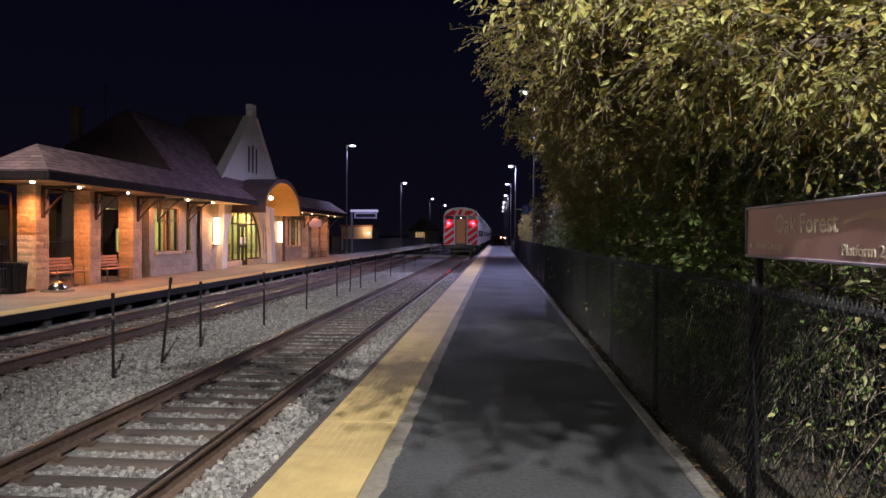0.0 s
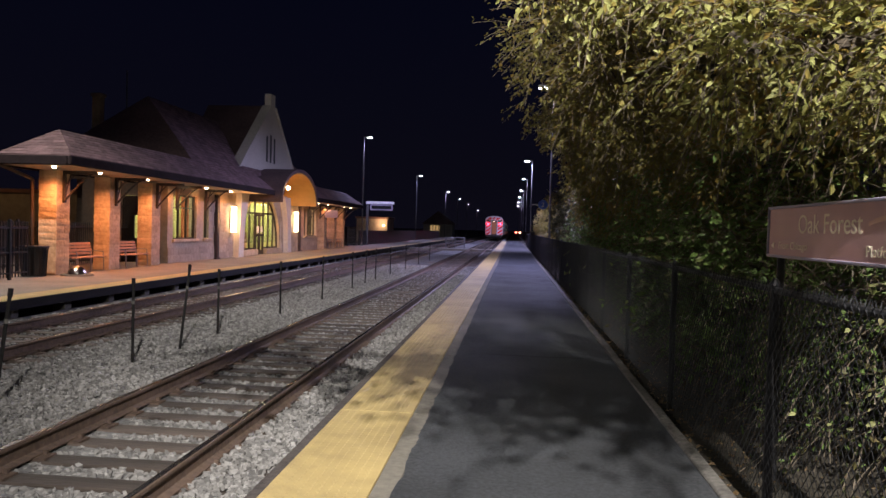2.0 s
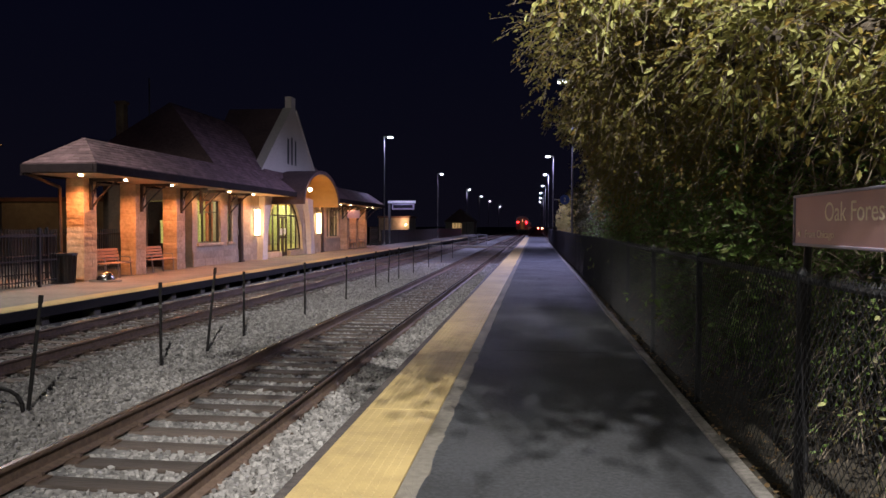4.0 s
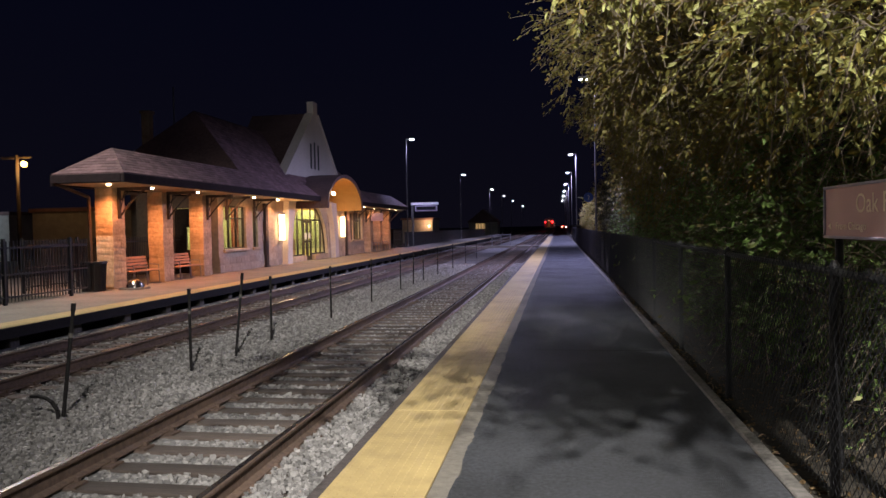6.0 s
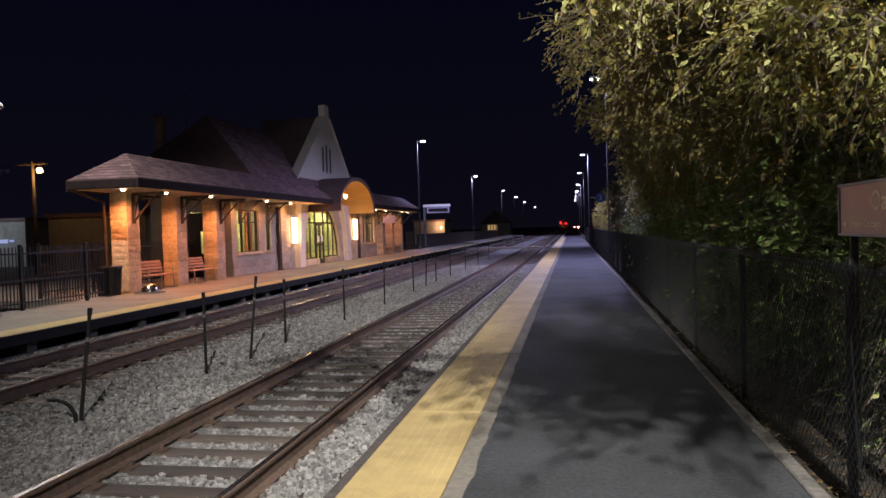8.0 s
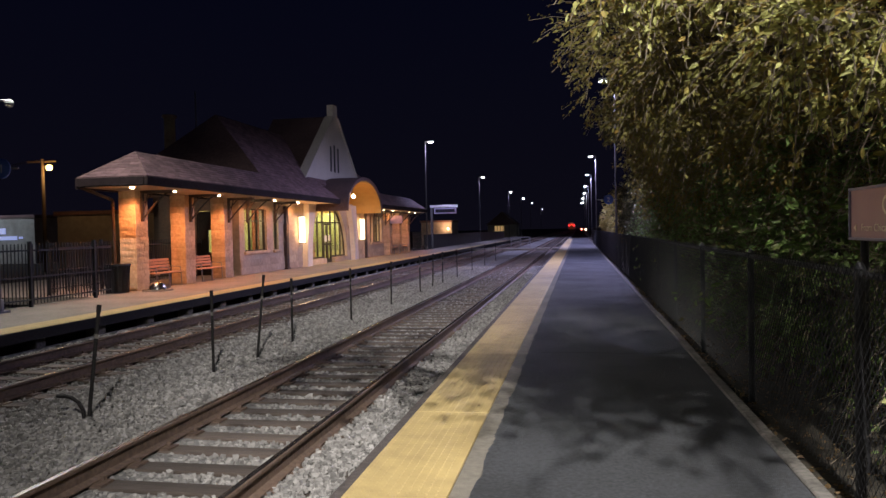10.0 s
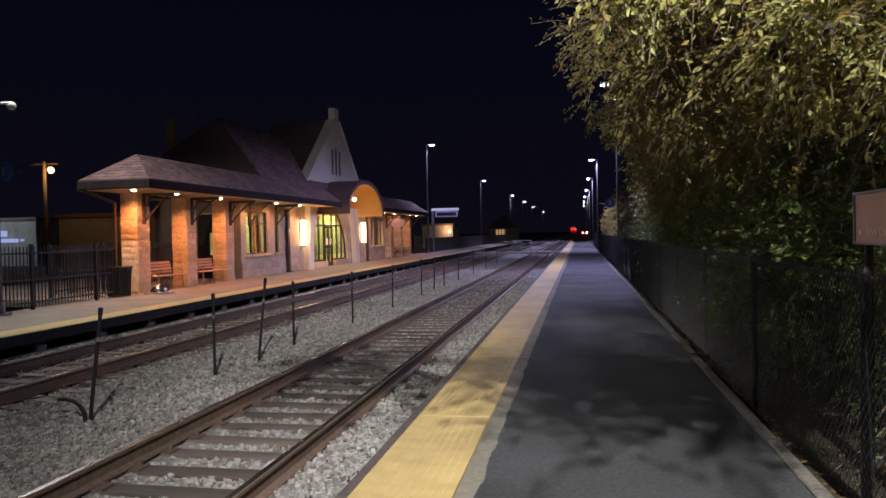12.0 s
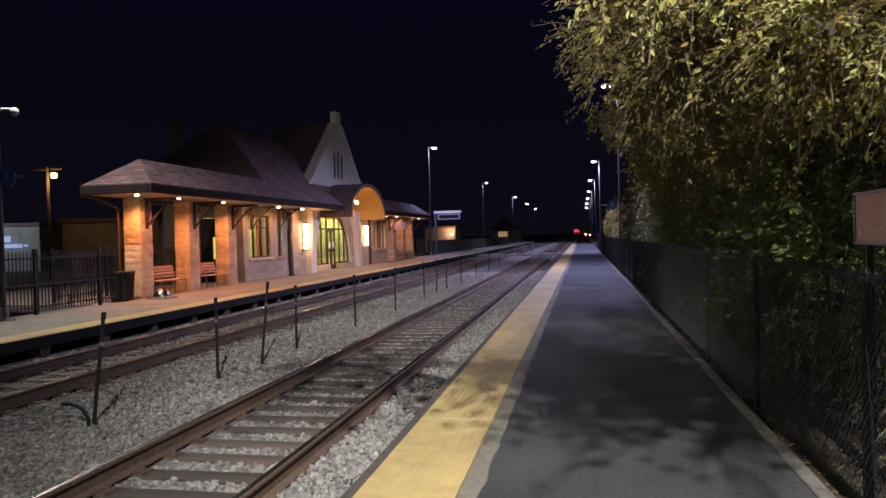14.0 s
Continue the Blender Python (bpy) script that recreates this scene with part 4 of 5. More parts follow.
M_SIGN = surface("mauve_sign_face", (0.5, 0.3, 0.3), (0.44, 0.26, 0.265), 0.35, grain=3, bump=0.02)
M_EMBLEM = surface("faded_emblem", (0.6, 0.37, 0.29), (0.54, 0.33, 0.26), 0.45, grain=5, bump=0.0)
M_SIGNTXT = surface("cream_lettering", (0.85, 0.76, 0.6), (0.78, 0.69, 0.54), 0.45, grain=5, bump=0.0)
M_SIGNFRAME = surface("sign_frame_grey", (0.36, 0.33, 0.44), (0.3, 0.27, 0.37), 0.4, grain=5, bump=0.02)


def name_sign():
    s = tagged(thing("station_sign", (1.8, 5.35, 0)), "mauve station name board with pale frame above the fence", "sign")
    L, lo, hi = 3.3, 1.53, 1.838
    bm = bmesh.new()
    box(bm, 0, 0.04, -L, 0, lo, hi)
    part("board", bm, M_SIGN, s)
    bm = bmesh.new()
    box(bm, -0.012, 0.05, -L - 0.02, 0.02, hi, hi + 0.018)
    box(bm, -0.012, 0.05, -L - 0.02, 0.02, lo - 0.018, lo)
    box(bm, -0.012, 0.05, 0.0, 0.018, lo, hi)
    box(bm, -0.012, 0.05, -L - 0.018, -L, lo, hi)
    part("frame", bm, M_SIGNFRAME, s, "pale metal frame", bevel=0.004)
    for y in (-0.01, -L + 0.1):
        bm = bmesh.new()
        tube(bm, (0.08, y, -0.3), (0.08, y, 1.85), 0.026, seg=10)
        part("post", bm, M_BLACK, s)

    def line(name, text, size, y, z, wide):
        ob = words(name, text, size, M_SIGNTXT, s, pose(-0.0012, y, z, 90, 0, -90))
        tagged(ob, kind="stuff")
        span = max(v.co.x for v in ob.data.vertices)
        ob.data.transform(Matrix.Diagonal((wide / span, 1, 1, 1)))

    line("name", "Oak Forest", 0.165, -0.51, 1.676, 0.86)
    line("direction", "From Chicago", 0.068, -0.18, 1.572, 0.48)
    line("platform_word", "Platform 2", 0.082, -1.41, 1.56, 0.42)
    bm = bmesh.new()
    prism(bm, [(-0.004, -0.05, 1.592), (-0.004, -0.1, 1.615), (-0.004, -0.1, 1.57)], (0.003, 0, 0))
    part("arrow", bm, M_SIGNTXT, s)
    # pale emblem: a low swelling band with a round hollow
    bm = bmesh.new()
    ring = [(-0.004, -1.44 - 0.95 * k / 16, 1.735 + 0.05 * math.sin(math.pi * k / 16) ** 0.7) for k in range(17)]
    ring += [(-0.004, -1.44 - 0.95 * k / 16, 1.715 + 0.03 * math.sin(math.pi * k / 8)) for k in range(16, -1, -1)]
    prism(bm, ring, (0.003, 0, 0))
    part("emblem", bm, M_EMBLEM, s, "faded salmon emblem")


name_sign()


# ---------------------------------------------------------------- marker posts between the tracks
def marker_post(y, x, lean_x, lean_y, high=1.18, bent=False):
    s = tagged(thing("marker_post", (x, y, -0.36)), "thin black flexible marker post standing in the ballast" if not bent else "leaning black marker post with a bent hose at its foot",
               "marker post", "marker posts between the tracks")
    bm = bmesh.new()
    top = Vector((lean_x, lean_y, high))
    tube(bm, (0, 0, 0), top * 0.93, 0.022, 0.02, 8)
    part("rod", bm, M_DULLBLACK, s)
    bm = bmesh.new()
    tube(bm, top * 0.93, top, 0.026, 0.026, 8)
    part("cap", bm, M_DULLBLACK, s)
    bm = bmesh.new()
    tube(bm, top * 0.7, top * 0.74, 0.024, 0.024, 8)
    part("collar", bm, M_KERB, s, "faded reflective collar")
    if bent:
        bm = bmesh.new()
        pts = [(-0.03, -0.03, -0.01), (-0.05, -0.02, 0.1), (-0.12, 0.0, 0.18), (-0.22, 0.03, 0.22), (-0.34, 0.07, 0.23), (-0.46, 0.1, 0.22)]
        pipe(bm, pts, 0.022)
        part("hose", bm, M_DULLBLACK, s)


for y, x, lx, ly in ((7.22, -5.33, 0.03, 0.2), (9.8, -5.2, 0.0, 0.0), (11.1, -5.12, 0.02, 0.28), (12.66, -5.15, 0.0, 0.02), (16.05, -5.1, 0, 0), (19.5, -5.05, 0.02, 0),
                     (23.5, -5.1, 0, 0), (25.6, -5.1, 0.03, 0.05), (27.6, -5.1, 0, 0), (31.0, -5.1, 0, 0), (35.5, -5.1, 0, 0.05), (40.5, -5.1, 0, 0), (46.0, -5.1, 0, 0)):
    marker_post(y, x, lx, ly, {7.22: 1.24, 9.8: 1.2, 11.1: 1.32}.get(y, 1.18), y < 8)


# ---------------------------------------------------------------- things on the station platform
def picket_fence(y0, y1, x, label, depth=0.0):
    f = tagged(thing("picket_fence", (x, y0, 0)), label, "fence", "iron fences")
    L = y1 - y0
    for z in (0.18, 0.72, 1.36):
        bm = bmesh.new()
        box(bm, -0.02, 0.02, 0, L, z - 0.02, z + 0.02)
        part("rail", bm, M_BLACK, f)
    base = None
    k = int(L / 0.115)
    for i in range(k + 1):
        if base is None:
            bm = bmesh.new()
            box(bm, -0.0095, 0.0095, -0.0095, 0.0095, 0.06, 1.52)
            base = part("picket", bm, M_BLACK, f)
            base.location = (0, 0, 0)
        else:
            share("picket", base, f, (0, L * i / k, 0))
    pb = None
    for i in range(int(L / 2.4) + 1):
        if pb is None:
            bm = bmesh.new()
            box(bm, -0.04, 0.04, -0.04, 0.04, 0, 1.58)
            pb = part("post", bm, M_BLACK, f, bevel=0.008)
        else:
            share("post", pb, f, (0, min(L, 2.4 * i), 0))
    return f


picket_fence(6.0, 18.7, -12.95, "black iron picket fence along the back of the station platform")
back = picket_fence(0, 9.0, -14.9, "black iron railing behind the canopy columns")
back.matrix_basis = pose(-15.0, 18.8, 0)
far = picket_fence(0, 3.0, -12.9, "black iron railing beyond the station house")
far.matrix_basis = pose(-13.3, 59.0, 0)


def bench(y):
    b = tagged(thing("bench", (-13.05, y, 0)), "slatted red-brown bench between the stone columns", "bench", "platform benches")
    W = 1.7
    for i in range(4):
        bm = bmesh.new()
        box(bm, -0.42 + 0.115 * i, -0.42 + 0.115 * i + 0.09, 0, W, 0.44, 0.475)
        part("seat_slat", bm, M_BENCH, b, bevel=0.006)
    for i in range(4):
        bm = bmesh.new()
        box(bm, -0.5 - 0.025 * i, -0.465 - 0.025 * i, 0, W, 0.52 + 0.1 * i, 0.6 + 0.1 * i)
        part("back_slat", bm, M_BENCH, b, bevel=0.006)
    for yy in (0.12, W / 2, W - 0.12):
        bm = bmesh.new()
        pipe(bm, [(-0.42, yy, 0), (-0.44, yy, 0.44), (-0.52, yy, 0.7), (-0.6, yy, 0.92)], 0.02)
        pipe(bm, [(0.0, yy, 0), (-0.02, yy, 0.43), (-0.44, yy, 0.43)], 0.02)
        part("leg_frame", bm, M_GALV, b)
        bm = bmesh.new()
        pipe(bm, [(-0.03, yy, 0.44), (-0.03, yy, 0.62), (-0.4, yy, 0.64)], 0.016)
        part("armrest", bm, M_GALV, b)


bench(21.05)
bench(23.9)
bench(51.6)
bench(54.4)
bin_ = tagged(thing("litter_bin", (-13.15, 19.3, 0)), "round black slatted litter bin by the corner column", "litter bin")
bm = bmesh.new()
tube(bm, (0, 0, 0.04), (0, 0, 0.8), 0.27, 0.32, 20)
part("body", bm, M_BLACK, bin_)
bm = bmesh.new()
tube(bm, (0, 0, 0.8), (0, 0, 0.86), 0.37, 0.36, 20)
part("rim", bm, M_BLACK, bin_)
for i in range(20):
    bm = bmesh.new()
    a = 2 * math.pi * i / 20
    tube(bm, (0.285 * math.cos(a), 0.285 * math.sin(a), 0.02), (0.335 * math.cos(a), 0.335 * math.sin(a), 0.82), 0.012, seg=5)
    part("slat", bm, M_BLACK, bin_)
df = tagged(thing("bronze_dome", (-12.45, 20.2, 0)), "polished metal dome on a low disc on the platform", "bollard base")
bm = bmesh.new()
bmesh.ops.create_uvsphere(bm, u_segments=20, v_segments=10, radius=0.26)
bmesh.ops.delete(bm, geom=[v for v in bm.verts if v.co.z < -0.01], context="VERTS")
o = part("dome", bm, M_RAILTOP, df, smooth=True)
o.location = (0, 0, 0.05)
bm = bmesh.new()
tube(bm, (0, 0, 0), (0, 0, 0.05), 0.45, 0.43, 24)
part("disc", bm, M_KERB, df)
hs = tagged(thing("hanging_sign", (-12.6, 50.6, 2.2)), "small pale hanging sign under the eave", "sign")
bm = bmesh.new()
box(bm, -0.45, 0.45, -0.02, 0.02, 0, 0.55)
part("board", bm, M_SIGNFRAME, hs, bevel=0.01)
for k in (-1, 1):
    bm = bmesh.new()
    tube(bm, (k * 0.35, 0, 0.55), (k * 0.35, 0, 0.86), 0.012, seg=6)
    part("hanger", bm, M_BLACK, hs)


# ---------------------------------------------------------------- trees
def leaf_soup(name, origins, dirs, size, material, parent, seed, droop=0.2):
    rng = np.random.default_rng(seed)
    n = len(origins)
    O = np.asarray(origins)
    D = np.asarray(dirs) + rng.normal(0, 0.45, (n, 3)) + np.array((0, 0, -droop))
    D /= np.linalg.norm(D, axis=1, keepdims=True)
    N = rng.normal(0, 0.75, (n, 3)) + np.array((-0.1, -1.0, 0.6))
    S = np.cross(D, N)
    S /= np.linalg.norm(S, axis=1, keepdims=True) + 1e-9
    N = np.cross(S, D)
    L = (size * rng.uniform(0.6, 1.25, n))[:, None]
    w = L * rng.uniform(0.18, 0.28, (n, 1))
    far = size > 0.081
    rows = [(0.0, 0.0, 0.0), (0.35, -1.0, 0.06), (0.75, -0.7, 0.03), (1.0, 0.0, -0.12), (0.75, 0.7, 0.03), (0.35, 1.0, 0.06)] if far else [
        (0.0, 0.0, 0.0), (0.22, -0.72, 0.05), (0.5, -1.0, 0.07), (0.78, -0.62, 0.03), (1.0, 0.0, -0.12), (0.78, 0.62, 0.03), (0.5, 1.0, 0.07), (0.22, 0.72, 0.05)]
    V = np.stack([O + D * L * a + S * w * b + N * L * c for a, b, c in rows], 1)
    f = np.array([(0, 3, 2, 1), (0, 5, 4, 3)]) if far else np.array([(0, 4, 3, 2, 1), (0, 7, 6, 5, 4)])
    Fa = f[None] + (np.arange(n) * len(rows))[:, None, None]
    return soup(name, V.reshape(-1, 3).tolist(), Fa.reshape(-1, f.shape[1]).tolist(), material, parent)


# twigs left out along the camera's sight line to the y = 35 lamp
SIGHT_LANE = (np.array((0.0, 0.0, 1.64)), np.array((1.25, 35.0, 6.68)) / np.linalg.norm((1.25, 35.0, 6.68)))


def tree(name, x, y, trunk_h, blobs, twigs, per, size, material, label, seed, lean=(0, 0)):
    t = tagged(thing(name, (x, y, -0.06)), label, "tree" if name == "tree" else "shrub", "trees behind the fence" if name == "tree" else "shrubs behind the fence")
    rnd = random.Random(seed)
    rng = np.random.default_rng(seed)
    bm = bmesh.new()
    top = Vector((lean[0], lean[1], trunk_h))
    if trunk_h > 0.5:
        pts = [Vector((0, 0, -0.2))] + [top * f + Vector((rnd.uniform(-0.08, 0.08), rnd.uniform(-0.08, 0.08), 0)) for f in (0.3, 0.6, 1.0)]
        pipe(bm, pts, 0.2, 10, 0.13)
    centres = []
    for bx, by, bz, rx, ry, rz in blobs:
        c = Vector((bx - x, by - y, bz))
        centres.append((c, (rx, ry, rz)))
        mid = (top + c) / 2 + Vector((rnd.uniform(-0.3, 0.3), rnd.uniform(-0.3, 0.3), 0.35))
        pipe(bm, [top * 0.9, mid, c], 0.09, 7, 0.025)
        for k in range(5):
            e = c + Vector((rnd.uniform(-rx, rx), rnd.uniform(-ry, ry), rnd.uniform(-rz, rz))) * 0.75
            m2 = (c + e) / 2 + Vector((0, 0, 0.15))
            pipe(bm, [c, m2, e], 0.026, 5, 0.008)
    part("trunk", bm, M_BARK, t, "bare brown trunk and limbs")
    O, D, tv, tf = [], [], [], []
    wts = [r[0] * r[1] + r[1] * r[2] + r[0] * r[2] for _, r in centres]
    for i in range(twigs):
        c, r = rnd.choices(centres, wts)[0]
        d = rng.normal(0, 1, 3)
        d /= np.linalg.norm(d)
        f = rnd.uniform(0.45, 1.0) ** 0.6
        p = np.array(c) + d * np.array(r) * f
        way = d * 0.8 + rng.normal(0, 0.4, 3)
        way[2] -= 0.35
        way /= np.linalg.norm(way)
        ln = rnd.uniform(0.3, 0.75)
        w0 = p + np.array((x, y, 0)) - SIGHT_LANE[0]
        if np.linalg.norm(w0 - SIGHT_LANE[1] * (w0 @ SIGHT_LANE[1])) < 0.4:
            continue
        pts = [p, p + way * ln * 0.5, p + way * ln + np.array((0, 0, -0.12 * ln))]
        for a, b in zip(pts, pts[1:]):
            k = len(tv)
            w = 0.004
            tv += [tuple(a + (w, 0, 0)), tuple(a + (-w, w, 0)), tuple(a + (0, -w, w)), tuple(b + (w, 0, 0)), tuple(b + (-w, w, 0)), tuple(b + (0, -w, w))]
            tf += [(k, k + 1, k + 4, k + 3), (k + 1, k + 2, k + 5, k + 4), (k + 2, k, k + 3, k + 5)]
        for j in range(per):
            s = (j + rnd.random()) / per
            O.append(p + way * ln * s + rng.normal(0, 0.025, 3))
            side = np.cross(way, (0, 0, 1)) * (1 if j % 2 else -1)
            D.append(way * 0.6 + side)
    tw = soup("brushwood", tv, tf, M_TWIG, t)
    tagged(tw, kind="stuff")
    tagged(leaf_soup("crown", O, D, size, material, t, seed), kind="stuff")
    return t


# near crown lightened, further crowns dulled: lamplight falloff is partly in the colours
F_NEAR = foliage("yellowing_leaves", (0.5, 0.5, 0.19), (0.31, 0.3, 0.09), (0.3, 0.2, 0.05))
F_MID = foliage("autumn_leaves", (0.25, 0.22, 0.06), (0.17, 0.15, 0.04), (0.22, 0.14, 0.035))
F_DARK = foliage("dark_green_leaves", (0.17, 0.26, 0.07), (0.1, 0.15, 0.04), (0.1, 0.08, 0.03))
# vine leaves of the nearest shrub, lightened in colour for the lamplight there
F_VINE = foliage("lightened_vine_leaves", (0.3, 0.3, 0.13), (0.18, 0.19, 0.08), (0.16, 0.12, 0.06))
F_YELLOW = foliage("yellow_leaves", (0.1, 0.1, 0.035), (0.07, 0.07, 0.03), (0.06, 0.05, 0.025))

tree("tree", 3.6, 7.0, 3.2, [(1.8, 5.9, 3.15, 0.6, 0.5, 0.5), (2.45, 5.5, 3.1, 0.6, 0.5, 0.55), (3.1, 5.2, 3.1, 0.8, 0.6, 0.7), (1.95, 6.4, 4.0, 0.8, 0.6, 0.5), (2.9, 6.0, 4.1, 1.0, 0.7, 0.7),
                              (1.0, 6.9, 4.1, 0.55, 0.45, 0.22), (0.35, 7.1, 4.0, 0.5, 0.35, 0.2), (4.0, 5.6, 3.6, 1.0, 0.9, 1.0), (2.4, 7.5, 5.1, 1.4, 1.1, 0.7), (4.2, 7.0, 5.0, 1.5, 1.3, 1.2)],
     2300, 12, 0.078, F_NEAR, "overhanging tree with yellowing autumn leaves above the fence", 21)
# unseen boughs, placed only so that their shadows dapple the platform
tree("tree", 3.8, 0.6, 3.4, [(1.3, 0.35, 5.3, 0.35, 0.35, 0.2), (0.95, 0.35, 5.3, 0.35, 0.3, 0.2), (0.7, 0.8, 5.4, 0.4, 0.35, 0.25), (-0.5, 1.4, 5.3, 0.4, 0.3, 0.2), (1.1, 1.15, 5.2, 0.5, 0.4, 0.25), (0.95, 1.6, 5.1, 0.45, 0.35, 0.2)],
     470, 9, 0.08, F_NEAR, "unseen yellowing tree over the platform, added to cast dappled shade", 20)
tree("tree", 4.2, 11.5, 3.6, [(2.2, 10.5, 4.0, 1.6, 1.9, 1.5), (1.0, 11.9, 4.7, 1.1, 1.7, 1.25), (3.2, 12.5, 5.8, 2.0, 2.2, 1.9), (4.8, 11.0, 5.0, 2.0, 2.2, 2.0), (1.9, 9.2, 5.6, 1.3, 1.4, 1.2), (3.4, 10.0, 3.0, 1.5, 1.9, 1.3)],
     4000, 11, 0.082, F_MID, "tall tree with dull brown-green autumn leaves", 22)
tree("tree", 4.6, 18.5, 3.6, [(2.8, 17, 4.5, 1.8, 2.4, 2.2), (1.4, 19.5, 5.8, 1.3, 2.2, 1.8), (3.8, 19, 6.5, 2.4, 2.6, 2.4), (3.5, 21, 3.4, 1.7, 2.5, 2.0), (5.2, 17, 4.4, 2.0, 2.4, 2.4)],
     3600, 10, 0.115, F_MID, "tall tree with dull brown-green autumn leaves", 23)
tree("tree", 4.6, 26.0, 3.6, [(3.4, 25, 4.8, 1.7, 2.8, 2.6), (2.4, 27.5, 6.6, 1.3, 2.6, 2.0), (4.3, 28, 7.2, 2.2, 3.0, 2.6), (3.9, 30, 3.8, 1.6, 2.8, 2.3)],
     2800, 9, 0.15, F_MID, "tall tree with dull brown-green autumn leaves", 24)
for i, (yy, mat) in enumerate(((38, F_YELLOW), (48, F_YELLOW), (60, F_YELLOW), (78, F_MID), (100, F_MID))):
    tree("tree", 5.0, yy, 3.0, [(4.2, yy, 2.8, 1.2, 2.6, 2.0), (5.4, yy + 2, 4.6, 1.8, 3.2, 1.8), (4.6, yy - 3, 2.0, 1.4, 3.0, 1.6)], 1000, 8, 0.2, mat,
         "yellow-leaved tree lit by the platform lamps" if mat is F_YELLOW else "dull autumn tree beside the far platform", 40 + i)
for i, (yy, xx) in enumerate(((3.4, 3.2), (6.4, 3.4), (9.2, 3.2), (12.4, 3.3), (16.2, 3.4), (20.5, 3.3), (25, 3.4), (31, 3.5))):
    tree("shrub", xx, yy, 0.6, [(xx, yy, 1.2, 1.2, 1.7, 1.2), (xx + 0.6, yy + 0.8, 2.4, 1.5, 1.8, 1.2), (xx - 0.5, yy - 0.6, 0.8, 0.9, 1.4, 0.8)], 850 if yy < 5 else 1000 if yy < 15 else 700, 9, 0.05 if yy < 8 else 0.11, F_VINE if yy < 5 else F_DARK,
         "dense dark green shrub pressing against the fence", 60 + i)

# fallen leaves
rng = np.random.default_rng(12)
O = np.stack([1.5 + 1.6 * rng.random(2600) ** 1.5, 2.2 + 22 * rng.random(2600) ** 1.4, np.full(2600, -0.045)], 1)
D = np.stack([rng.normal(0, 1, 2600), rng.normal(0, 1, 2600), np.full(2600, 0.55)], 1)
F_DRY = foliage("dry_leaves", (0.2, 0.14, 0.075), (0.13, 0.085, 0.04), (0.08, 0.05, 0.022))
tagged(leaf_soup("fallen_leaves", O, D, 0.05, F_DRY, None, 5, droop=0.5), "dry brown fallen leaves along the kerb", "fallen leaves", kind="stuff")


# ---------------------------------------------------------------- train
# off-white, darker overall than the plain white paint
M_ENDWHITE = surface("greyed_white_end", (0.52, 0.5, 0.5), (0.4, 0.38, 0.38), 0.55, grain=5, bump=0.03)
M_STEEL = surface("stainless_steel", (0.45, 0.45, 0.47), (0.32, 0.32, 0.34), 0.4, metal=0.8, grain=5, bump=0.03)
M_RED = surface("red_stripe", (0.62, 0.02, 0.025), (0.52, 0.016, 0.02), 0.6, grain=6, bump=0.02, spec=0.15)
M_REDLIGHT = glow("tail_light_red", (1.0, 0.004, 0.008), 140, (0.3, 0.02, 0.02))
M_AMBER = glow("vestibule_glow", (1.0, 0.34, 0.1), 0.07, (0.2, 0.08, 0.03))
M_DARKGLASS = surface("dark_glass", (0.02, 0.02, 0.025), (0.012, 0.012, 0.015), 0.15, grain=4, bump=0.0)


